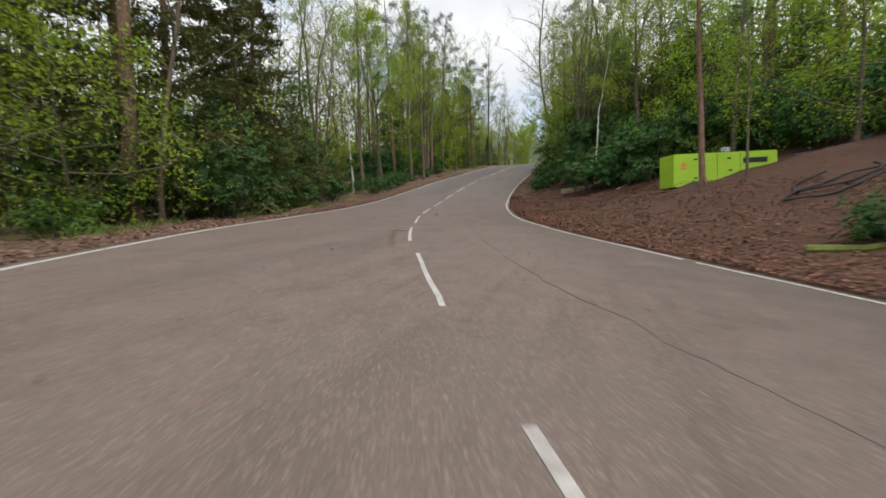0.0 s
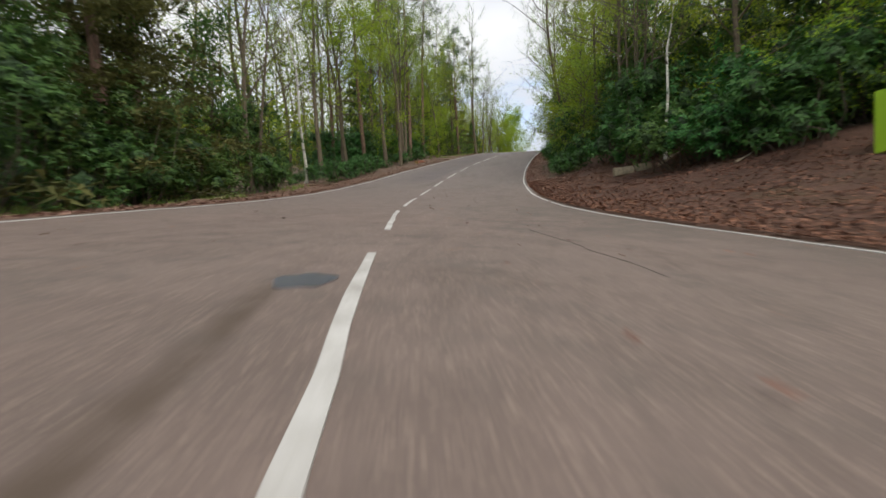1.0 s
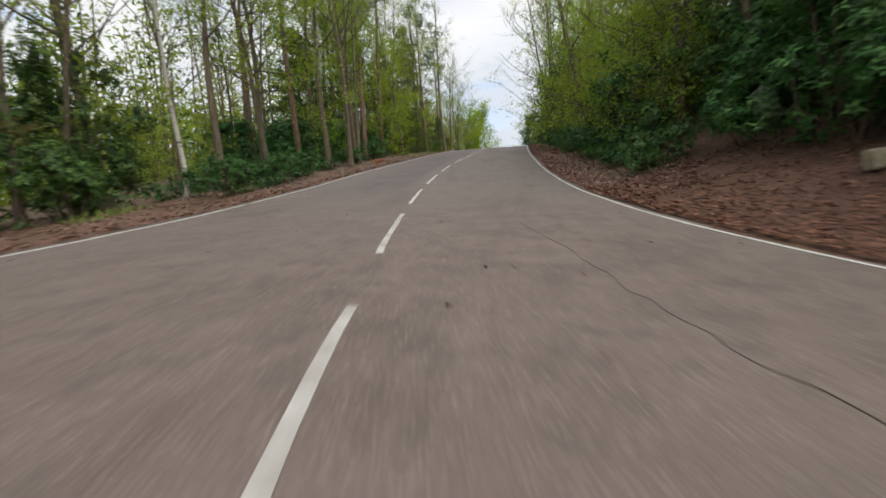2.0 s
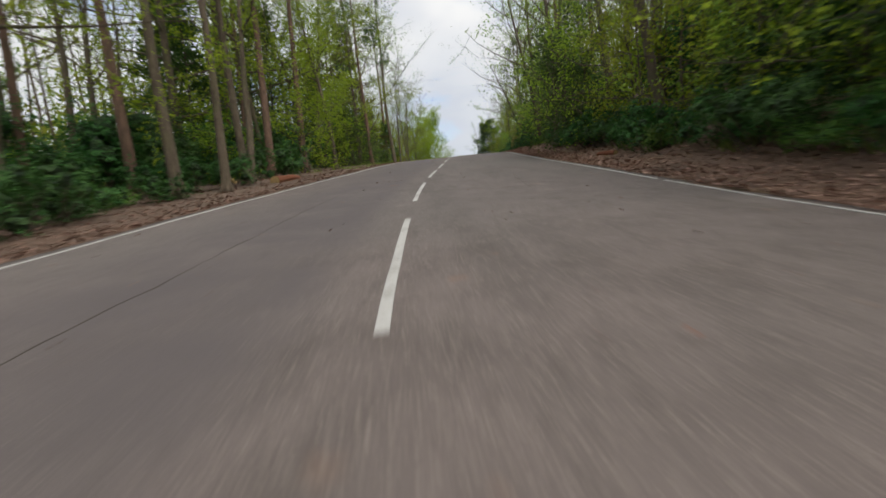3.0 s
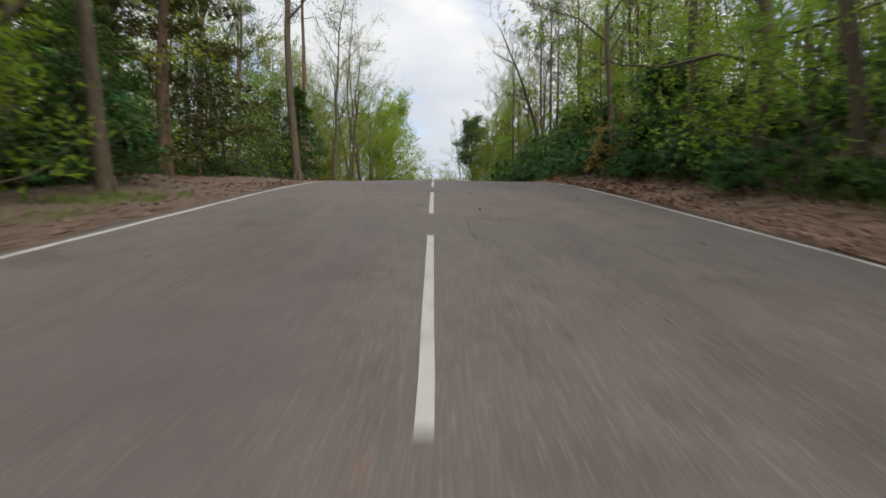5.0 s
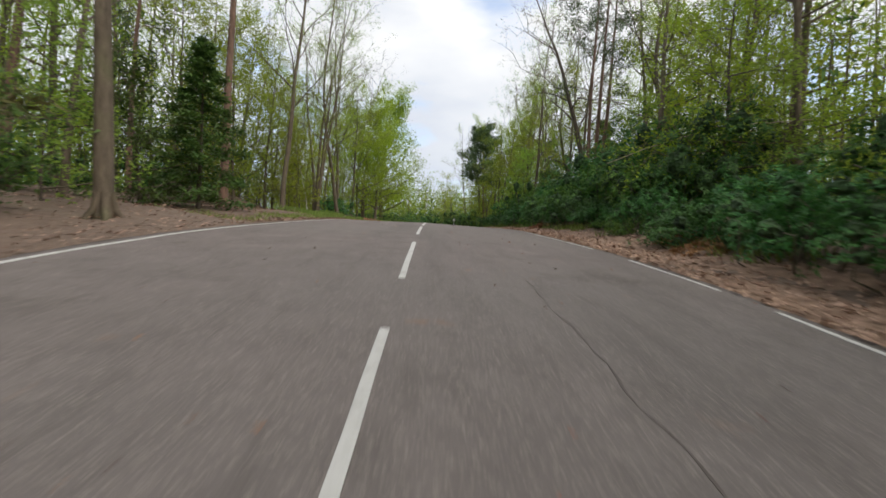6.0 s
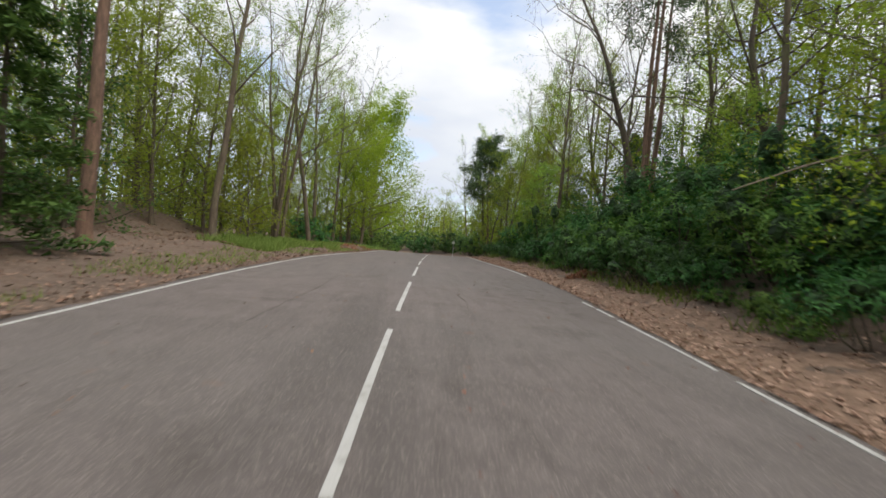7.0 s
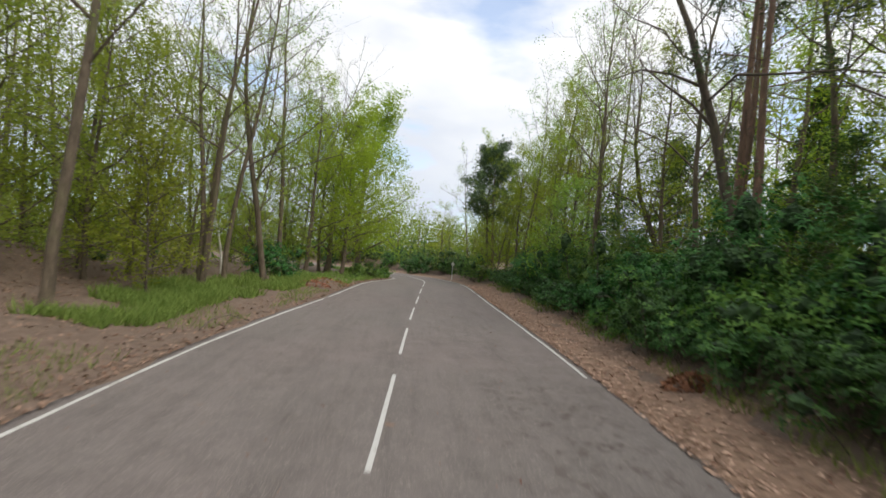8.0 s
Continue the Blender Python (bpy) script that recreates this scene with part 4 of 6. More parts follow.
T["evertree"] = [broadleaf("evergreen_tree", 92 + k, h, 0.1, 0.06, 2.6, LEAF_EVER, "airy dark evergreen tree leafy to the ground", density=1.0, limbs=20, leaf=0.105, per_end=16, twigs=1, up=0.3, spread=0.22, leaf_low=0.9, bark=BARK_DARK)
                 for k, h in enumerate((8.0, 6.0))]
T["oak"] = [broadleaf("oak_tree", 94 + k, h, 0.25, 0.32, 6.4, LEAF_BUD, "crooked oak with dark limbs and sparse brownish buds", density=0.8, limbs=13, leaf=0.06, per_end=3, twigs=7, up=0.6, spread=0.06, sweep=sw, crook=0.10, bend=0.30, bark=BARK_DARK, lean=ln)
            for k, (h, sw, ln) in enumerate(((17, (-0.75, -0.1), (-0.14, 0.0)), (15, (-0.35, 0.0), (0.08, 0.05))))]
# leaner builds of the same trees, for the depth of the wood
T["tall_far"] = [broadleaf("tree", 110 + k, h, g, 0.22, 5.2, LEAF_SPRING, TALL, density=1.0, limbs=15, leaf=0.11, per_end=14, spread=0.25, twigs=2, subs=4, up=0.75, thin=0.7) for k, (h, g) in enumerate(((23, 0.18), (20, 0.15)))]
T["bare_far"] = [broadleaf("tree", 115 + k, h, g, 0.24, 5.2, LEAF_BUD, BARE, density=0.8, limbs=15, leaf=0.07, per_end=2, twigs=4, subs=4, up=1.0, crook=0.06, spread=0.08) for k, (h, g) in enumerate(((21, 0.16), (18, 0.14)))]
T["green_far"] = [broadleaf("tree", 118, 17, 0.2, 0.12, 5.0, LEAF_BRIGHT, FRESH, density=1.0, limbs=15, leaf=0.14, per_end=14, up=0.3, leaf_low=0.6, spread=0.28, twigs=1, subs=4)]
RHODO = "dark green rhododendron bush with long glossy leaves"
T["rhodo"] = [shrub("rhododendron", 90 + k, r, h, LEAF_RHODO, RHODO, whorls=w, leaf=0.08) for k, (r, h, w) in enumerate(((2.0, 2.6, 360), (1.7, 2.1, 300), (2.5, 3.6, 450)))]
T["rhodo_back"] = [shrub("rhododendron", 190 + k, r, h, LEAF_RHODO, RHODO, whorls=w, leaf=0.086, long=2.4, lean_build=True) for k, (r, h, w) in enumerate(((2.1, 3.2, 560), (1.8, 2.5, 480), (2.6, 4.5, 820)))]
T["rhodo_deep"] = [shrub("rhododendron", 193 + k, r, h, LEAF_RHODO, RHODO, whorls=w, leaf=0.115, long=2.3, lean_build=True) for k, (r, h, w) in enumerate(((2.3, 3.4, 360), (2.7, 4.6, 460)))]
T["rhodo_low"] = [shrub("rhododendron", 195 + k, r, h, LEAF_RHODO, RHODO, whorls=w, leaf=0.076, long=2.5, lean_build=True) for k, (r, h, w) in enumerate(((1.9, 2.4, 410), (1.6, 1.9, 340)))]
T["young"] = [shrub("shrub", 95 + k, r, h, LEAF_RHODO_YOUNG, "low leafy green shrub", whorls=w, leaf=0.065, long=2.2, lean_build=True) for k, (r, h, w) in enumerate(((1.1, 1.1, 250), (0.8, 0.8, 180)))]
T["gold"] = [shrub("shrub", 97, 1.3, 2.4, LEAF_GOLD, "evergreen shrub topped with yellowish new growth", whorls=320, leaf=0.065, long=2.2)]
T["mixed"] = [shrub("shrub", 290 + k, r, h, LEAF_RHODO_YOUNG, "leafy mid-green shrub in the hedge", whorls=w, leaf=0.078, long=2.1, lean_build=True) for k, (r, h, w) in enumerate(((1.9, 3.0, 500), (1.6, 2.4, 420)))]
T["laurel"] = [shrub("laurel_bush", 98, 1.9, 2.8, LEAF_EVER, "large dark evergreen laurel bush", whorls=430, leaf=0.098, long=2.1, lean_build=True)]
T["holly"] = [shrub("holly_tree", 99 + k, r, h, LEAF_EVER, "tall dense dark green holly", whorls=w, leaf=0.105, long=1.9, category="tree", lean_build=True, mounds=30, fat=0.56, core=0.42) for k, (r, h, w) in enumerate(((2.4, 7.0, 1150), (2.1, 5.0, 900)))]


def pick(kind):
    a = T[kind]
    return a[rng.randint(len(a))]


# ---- trees that stand apart: kind, build, x, y, turn, scale ----
taken = []


def stand(trees):
    for kind, i, x, y, turn, k in trees:
        plant(T[kind][i], x, y, turn, k)
        taken.append((x, y))


# left of the road, at the foot of the hill
stand([
    ("conifer", 0, -13.8, 16.8, 0, 1.15), ("pine", 2, -11.8, 13.8, 40, 1.25), ("tall", 1, -10.9, 14.2, 40, 0.9), ("conifer", 0, -15.0, 22.5, 90, 1.0), ("conifer", 0, -12.4, 27.5, 200, 0.9),
    ("drape", 1, -10.8, 9.6, 0, 1.0), ("drape", 0, -9.6, 3.0, 130, 0.9), ("evertree", 0, -11.2, 20.0, 0, 0.8),
    ("conifer", 0, -15.5, 10.0, 60, 0.9), ("evertree", 0, -10.6, 30.6, 60, 1.1), ("evertree", 0, -12.2, 27.0, 0, 1.1), ("conifer", 0, -16.4, 15.2, 20, 1.0), ("conifer", 0, -11.6, 24.2, 20, 0.8),
    ("conifer", 0, -16.5, 31.0, 20, 0.9), ("bare", 0, -9.0, 31.8, 20, 0.9),
])
# left, half way up the hill
stand([
    ("green", 1, -10.4, 38.0, 20, 0.9), ("tall", 2, -7.6, 43.2, 20, 0.9), ("tall", 1, -9.5, 34.7, 0, 0.8), ("birch", 0, -8.0, 39.6, 60, 1.0), ("bare", 1, -10.8, 46.5, 0, 1.0),
    ("bare", 2, -12.2, 42.0, 50, 1.0), ("canopy", 0, -6.2, 46.6, 20, 0.9), ("canopy", 0, -1.6, 60.4, -20, 0.85), ("tall", 2, -3.2, 49.2, 10, 0.9), ("bare", 1, -10.4, 54.5, 30, 1.0), ("pine", 1, -8.0, 51.0, 30, 0.95),
    ("tall", 0, -6.6, 47.0, 110, 0.95), ("pine", 0, -5.4, 52.3, 0, 0.95), ("multi", 0, -1.65, 53.5, 200, 0.95), ("tall", 0, -2.0, 50.15, 120, 0.9),
])
# left, near the crest
stand([
    ("evertree", 0, -5.5, 62.5, 0, 1.3), ("pine", 2, -3.7, 64.2, 200, 0.95), ("evertree", 0, -1.6, 67.4, 0, 1.35), ("tall", 2, -4.6, 68.6, 0, 1.0), ("evertree", 0, -3.4, 66.0, 80, 1.2),
    ("conifer", 1, -7.0, 66.5, 0, 1.3), ("bare", 0, -8.4, 58.5, 30, 1.0), ("pine", 0, -1.2, 57.6, 200, 0.9), ("green", 1, -4.9, 57.5, 60, 1.0), ("pine", 2, 0.2, 62.6, 70, 0.85),
    ("pine", 1, -2.6, 61.5, 170, 0.95), ("tall", 1, 2.0, 63.6, 170, 0.9), ("sapling", 0, 0.3, 59.3, 10, 1.1), ("sapling", 2, 1.9, 62.0, 60, 0.9), ("evertree", 1, 3.4, 67.6, 0, 0.7),
    ("pine", 1, 4.7, 68.4, 0, 0.8), ("tall", 1, 1.2, 69.8, 0, 1.0), ("green", 0, 4.0, 70.4, 0, 0.9), ("tall", 2, 5.3, 73.4, 60, 0.8), ("canopy", 0, 0.4, 66.6, 0, 0.75), ("green", 0, 2.6, 75.6, 80, 0.85), ("sapling", 2, 1.4, 66.5, 0, 1.1),
])
# left, near the crest, further back
stand([
    ("evertree", 1, 4.3, 75.4, 0, 0.7), ("sapling", 1, 3.5, 70.5, 50, 1.3), ("under", 0, 2.6, 72.0, 50, 1.0),
])
# left, round the bare bank
stand([
    ("pine", 2, 10.2, 100.2, 0, 0.9), ("tall", 2, 9.3, 87.4, 0, 1.0), ("conifer", 1, 9.7, 96.7, 0, 0.7), ("evertree", 1, 8.0, 95.5, 70, 0.9),
    ("conifer", 0, 1.5, 88.0, 40, 0.8), ("conifer", 0, 4.2, 84.0, 140, 0.8), ("tall", 0, 4.2, 92.0, 40, 0.8), ("evertree", 1, 6.2, 86.5, 40, 0.9), ("under", 0, 7.0, 90.5, 40, 0.9),
    ("tall", 1, 6.0, 94.5, 90, 1.0), ("conifer", 1, 1.5, 82.0, 10, 1.0),
])
# left, beyond the bank
stand([
    ("evertree", 0, 8.0, 105.0, 0, 1.0), ("tall", 0, 12.8, 106.1, 0, 0.9), ("olive", 0, 9.8, 109.5, 0, 0.9), ("multi", 0, 15.1, 113.8, 60, 0.85), ("tall", 1, 15.6, 118.0, 0, 0.95),
    ("birch", 0, 15.0, 123.0, 0, 0.7), ("olive", 1, 12.0, 116.0, 0, 1.0), ("olive", 0, 8.2, 113.4, 0, 1.1), ("olive", 0, 9.4, 118.4, 50, 1.1), ("olive", 1, 6.4, 109.6, 0, 1.3),
    ("olive", 0, 10.6, 125.0, 90, 1.0), ("olive", 0, 6.2, 121.0, 0, 1.1), ("green", 0, 13.0, 129.5, 0, 0.9), ("olive", 0, 15.6, 134.5, 60, 1.0), ("olive", 0, 11.6, 112.2, 40, 0.85),
    ("olive", 0, 13.6, 119.6, 140, 0.8), ("olive", 1, 16.6, 124.6, 140, 1.0), ("under", 1, 13.9, 110.6, 140, 1.1),
])
# left, beyond the bank, further back
stand([
    ("olive", 0, 8.7, 121.0, 100, 1.0),
])
# left, before the bend
stand([
    ("bare", 2, 17.5, 119.5, 0, 0.95), ("tall", 2, 18.2, 127.0, 70, 0.9), ("green", 0, 20.1, 131.8, 0, 1.0), ("bare", 0, 21.5, 136.0, 0, 1.0), ("round", 0, 26.6, 147.5, 0, 1.45),
    ("round", 0, 22.6, 140.0, 60, 1.2), ("round", 0, 23.2, 134.0, 100, 0.8), ("green", 0, 18.4, 134.5, 140, 0.8),
])
# right, by the box
stand([
    ("birch", 0, 9.4, 25.6, 200, 0.7), ("multi", 1, 9.9, 28.8, 0, 1.1), ("pine", 1, 9.2, 12.6, 0, 0.62), ("tall", 1, 13.6, 18.2, 30, 0.9), ("tall", 1, 11.2, 13.3, 60, 0.4),
    ("pine", 0, 18.0, 22.0, 0, 0.95), ("tall", 2, 16.2, 25.0, 0, 1.0), ("tall", 2, 20.6, 25.5, 100, 1.0), ("drape", 0, 14.6, 12.6, 0, 0.9), ("drape", 1, 12.8, 19.6, 60, 0.9),
    ("drape", 0, 17.0, 17.5, 60, 1.0), ("pine", 2, 24.9, 26.0, 0, 1.0), ("green", 0, 11.5, 24.5, 0, 0.8), ("canopy", 0, 16.0, 20.0, 180, 0.85),
])
# right, up the hill
stand([
    ("drape", 0, 9.6, 37.4, 0, 0.85), ("under", 0, 9.2, 34.6, 0, 0.9), ("bare", 2, 12.2, 47.0, 0, 0.95), ("evertree", 0, 12.6, 30.6, 40, 1.1), ("evertree", 0, 13.4, 36.6, 100, 1.0),
    ("green", 0, 16.0, 31.0, 40, 0.9), ("green", 1, 16.0, 36.5, 90, 0.85), ("tall", 0, 13.2, 35.0, 90, 0.9), ("bare", 0, 10.4, 31.5, 0, 0.8), ("bare", 1, 11.0, 36.0, 50, 0.9),
    ("green", 0, 13.0, 38.5, 50, 0.75), ("multi", 1, 14.1, 49.5, 0, 1.0), ("multi", 1, 16.5, 46.0, 100, 1.0), ("drape", 0, 13.4, 43.0, 0, 0.9), ("evertree", 1, 12.0, 33.0, 30, 0.95),
    ("under", 0, 11.4, 42.8, 30, 0.9), ("drape", 1, 10.9, 40.0, 30, 0.8), ("drape", 1, 12.5, 46.6, 30, 0.85),
])
# right, up the hill, further back
stand([
    ("multi", 1, 12.9, 48.8, 30, 0.8), ("green", 0, 9.8, 34.5, 0, 0.7),
])
# right, near the crest
stand([
    ("green", 1, 16.0, 52.0, 150, 0.7), ("tall", 2, 17.5, 57.5, 0, 0.9), ("evertree", 0, 15.0, 56.5, 80, 0.9), ("evertree", 0, 18.3, 65.0, 150, 0.85), ("drape", 1, 12.9, 51.4, 150, 0.95),
    ("evertree", 1, 13.6, 56.0, 90, 0.9), ("evertree", 0, 16.2, 62.0, 90, 0.8), ("under", 0, 17.6, 68.5, 0, 0.9), ("drape", 1, 20.6, 72.5, 30, 0.8), ("pine", 0, 19.6, 67.2, 30, 0.95),
    ("tall", 0, 14.2, 58.5, 20, 0.9), ("bare", 2, 16.2, 62.5, 80, 0.9), ("tall", 1, 17.4, 67.5, 140, 1.0), ("green", 0, 18.8, 70.5, 30, 0.9), ("tall", 2, 20.2, 74.0, 200, 0.85),
    ("bare", 0, 21.6, 79.0, 0, 0.9),
])
# right, just beyond the crest
stand([
    ("tall", 2, 29.4, 87.3, 0, 0.8), ("pine", 1, 30.5, 88.5, 0, 0.9), ("pine", 0, 31.5, 84.5, 40, 0.95), ("pine", 2, 33.8, 105.5, 0, 0.8), ("pine", 0, 34.8, 106.3, 90, 0.85),
    ("pine", 1, 31.3, 102.5, 0, 0.9), ("drape", 0, 27.6, 89.0, 0, 0.9), ("green", 0, 31.8, 92.0, 0, 0.8), ("tall", 0, 30.2, 95.4, 0, 0.9), ("under", 0, 31.6, 98.2, 0, 1.0),
    ("bare", 0, 34.0, 93.0, 0, 0.9), ("evertree", 1, 33.4, 101.0, 0, 0.7), ("green", 1, 37.5, 99.0, 0, 0.8), ("oak", 0, 32.3, 103.4, 0, 1.0), ("green", 1, 33.0, 90.0, 0, 0.9), ("canopy", 0, 36.5, 96.0, 180, 0.9), ("green", 0, 36.2, 101.4, 40, 0.95), ("green", 1, 39.0, 107.5, 140, 0.85), ("oak", 1, 34.2, 97.0, 130, 1.0),
    ("drape", 1, 30.6, 92.5, 30, 0.9), ("under", 0, 40.0, 107.0, 0, 1.1), ("tall", 0, 36.6, 104.0, 50, 0.95),
])
# right, towards the bend
stand([
    ("oak", 1, 37.5, 113.0, 160, 0.9), ("evertree", 0, 40.5, 112.0, 30, 1.1), ("evertree", 0, 43.0, 118.0, 90, 1.2), ("evertree", 1, 38.8, 117.0, 0, 1.0), ("conifer", 1, 44.0, 110.0, 0, 1.1),
    ("conifer", 1, 46.0, 122.0, 0, 1.1), ("evertree", 0, 42.0, 126.0, 0, 1.1), ("tall", 0, 42.5, 133.0, 0, 0.85), ("tall", 1, 40.5, 125.0, 0, 0.85), ("full_pine", 0, 40.3, 141.1, 0, 0.87), ("round", 0, 42.2, 145.6, 40, 0.62), ("round", 0, 44.0, 139.6, 300, 0.75), ("olive", 0, 41.2, 149.6, 30, 0.55),
    ("green", 1, 40.5, 143.0, 0, 0.8), ("bare", 1, 36.5, 118.0, 0, 0.85), ("green", 0, 34.8, 110.5, 0, 0.75), ("tall", 0, 33.6, 114.0, 0, 0.85), ("olive", 0, 36.4, 120.0, 0, 0.9),
    ("green", 1, 38.2, 123.5, 0, 0.7), ("tall", 1, 36.9, 128.0, 0, 0.85), ("under", 0, 34.2, 117.0, 0, 1.1),
])
# right, towards the bend, further back
stand([
    ("green", 0, 41.5, 131.0, 0, 0.8), ("bare", 0, 35.0, 108.0, 0, 0.95), ("olive", 1, 37.6, 134.0, 60, 0.9), ("green", 0, 38.0, 131.5, 0, 0.75), ("green", 1, 40.0, 137.0, 60, 0.7),
    ("green", 1, 39.5, 127.5, 30, 0.85), ("green", 0, 37.8, 120.5, 70, 0.85), ("olive", 0, 40.6, 130.2, 0, 1.1), ("green", 0, 43.6, 138.5, 0, 0.8), ("olive", 0, 41.2, 134.8, 20, 0.95), ("green", 0, 44.8, 131.5, 90, 0.75), ("olive", 0, 37.0, 124.0, 0, 0.8), ("under", 0, 35.5, 121.5, 0, 1.0), ("olive", 1, 36.0, 113.0, 0, 0.8),
])


def scatter(count, s_range, d_range, side, mix, gap, seed, scale=(0.8, 1.1), group="", keep_off=2.6):
    """Plants strewn between two stations and two distances from the road's edge."""
    global rng
    rng = np.random.RandomState(seed)
    kinds, weights = zip(*mix)
    weights = np.array(weights) / sum(weights)
    done = tries = 0
    while done < count and tries < count * 30:
        tries += 1
        s, d = rng.uniform(*s_range), rng.uniform(*d_range)
        _, _, e = at_station(s)
        off = side * ((e[0, 0] if side < 0 else e[0, 2]) + d)
        x, y = by_road(s, off)
        if any((x - a) ** 2 + (y - b) ** 2 < gap * gap for a, b in taken):
            continue
        _, o2 = to_station(x, y)
        if abs(o2[0]) < 5 + keep_off - 1:
            continue
        plant(pick(kinds[rng.choice(len(kinds), p=weights)]), x, y, rng.uniform(0, 360), rng.uniform(*scale), group=group)
        taken.append((x, y))
        done += 1


WOOD = [("tall", 4), ("bare", 3), ("green", 1.6), ("pine", 2), ("olive", 1), ("multi", 0.7)]
DEPTH = [("tall_far", 4), ("bare_far", 2), ("green_far", 1.6), ("pine", 0.7)]
scatter(12, (-8, 75), (7, 15), -1, WOOD, 2.6, 101)
scatter(15, (78, 150), (9, 17), -1, WOOD, 2.6, 102)
scatter(3, (-6, 70), (9, 17), 1, WOOD, 2.6, 103)
scatter(14, (70, 140), (7, 16), 1, WOOD, 2.6, 104)
scatter(7, (0, 80), (13, 28), -1, DEPTH, 2.8, 105)
scatter(17, (78, 150), (15, 30), -1, DEPTH, 2.8, 106)
scatter(10, (70, 140), (15, 30), 1, DEPTH, 2.8, 108)
# woods round the far bend and behind the start
for n, (x0, x1, y0, y1) in enumerate(((26, 58, 170, 186), (36, 60, 148, 172), (-20, 22, 140, 160), (-24, 26, -44, -32))):
    r2 = np.random.RandomState(120 + n)
    for _ in range((17, 6, 5, 3)[n]):
        x, y = r2.uniform(x0, x1), r2.uniform(y0, y1)
        if abs(to_station(x, y)[1][0]) < 7:
            continue
        rng = r2
        plant(pick(("tall_far", "green_far", "olive", "green_far", "bare_far")[r2.randint(5)]), x, y, r2.uniform(0, 360), r2.uniform(0.42, 0.62) if n == 0 else r2.uniform(0.6, 0.85))

# ---- shrubs and understorey ----
taken = []
for x, y, k in ((-10.4, 23.4, 1.0), (-11.4, 27.6, 0.9), (-10.6, 18.6, 0.9), (-11.6, 14.8, 0.9), (11.6, 27.2, 0.9), (13.6, 30.2, 1.1), (12.9, 33.8, 1.0), (15.6, 26.6, 1.2), (16.4, 33.2, 1.25), (18.6, 28.2, 1.3), (21.5, 24.0, 1.2), (19.5, 34.0, 1.3), (23.5, 19.5, 1.1)):
    plant(T["holly"][int(y) % 2], x, y, y * 37, k)
    taken.append((x, y))
scatter(6, (-4, 36), (5.5, 9), -1, [("holly", 1)], 3.0, 200, (0.75, 1.0))
scatter(20, (-4, 36), (3.5, 8.5), -1, [("laurel", 3), ("rhodo_back", 2), ("young", 1)], 1.5, 201, (0.75, 1.15))
scatter(20, (36, 52), (2.6, 9), -1, [("rhodo_low", 3), ("young", 1)], 1.3, 202, (0.5, 0.75))
for x, y, k in ((-5.6, 56.4, 1.0), (-4.2, 58.8, 0.9), (-7.2, 53.8, 1.0), (-2.6, 59.4, 0.8), (-8.2, 50.8, 1.0), (-6.2, 60.5, 1.0), (-5.0, 53.6, 0.7)):
    plant(T["rhodo_back"][2], x, y, y * 71, k, squash=0.85)
plant(T["rhodo_back"][0], -0.75, 56.3, 40, 0.62)
scatter(14, (48, 80), (4.6, 13), -1, [("rhodo_deep", 3), ("laurel", 1)], 1.8, 203, (0.7, 1.1))
scatter(3, (52, 84), (10, 16), -1, [("holly", 1)], 3.5, 214, (0.7, 0.95))
scatter(7, (76, 125), (10, 18), -1, [("rhodo_deep", 2), ("young", 1), ("laurel", 1)], 2.3, 204, (0.6, 1.0))
scatter(15, (98, 148), (6, 16), -1, [("under", 1)], 1.9, 211, (0.7, 1.1))
scatter(9, (40, 82), (6, 18), -1, [("under", 2), ("sapling", 1)], 2.0, 212, (0.7, 1.1))
scatter(20, (21, 38), (4.0, 12), 1, [("rhodo_deep", 2), ("rhodo_back", 1), ("laurel", 1)], 1.5, 205, (0.8, 1.15))
scatter(30, (36, 76), (3.4, 10), 1, [("rhodo_back", 2.5), ("mixed", 2), ("laurel", 1), ("under", 0.4)], 1.6, 206, (0.8, 1.2))
scatter(16, (74, 98), (3.4, 8.5), 1, [("rhodo_back", 2), ("mixed", 3), ("under", 0.7)], 1.5, 207, (0.75, 1.1))
scatter(10, (96, 136), (6.5, 10), 1, [("rhodo_deep", 4), ("laurel", 1.2), ("mixed", 0.8)], 1.5, 227, (0.75, 1.1))
# the taller back of the hedge beyond the crest
r3 = np.random.RandomState(231)
for s in np.arange(96, 137, 1.7):
    _, _, e = at_station(s)
    x, y = by_road(s, e[0, 2] + r3.uniform(4.4, 5.6))
    tall = 2 if s < 114 and r3.uniform() < 0.6 else 0
    other = r3.uniform() < 0.27
    plant(T["mixed"][0] if other else T["rhodo_back"][tall], x, y, r3.uniform(0, 360), r3.uniform(0.8, 1.0) * (1.25 if other else 1.0), squash=r3.uniform(0.8, 1.15))
# shrubs and small trees round the outside of the far bend
for s in np.arange(146, 202, 3.8):
    _, _, e = at_station(s)
    x, y = by_road(s, e[0, 2] + r3.uniform(2.5, 5.5))
    t = T[("laurel", "mixed", "laurel")[r3.randint(3)]]
    plant(t[0], x, y, r3.uniform(0, 360), r3.uniform(1.0, 1.4))
scatter(12, (140, 195), (5, 14), 1, [("green_far", 1), ("under", 2), ("olive", 1)], 2.5, 232, (0.45, 0.65))
# the low foot of the hedge along the verge
r3 = np.random.RandomState(230)
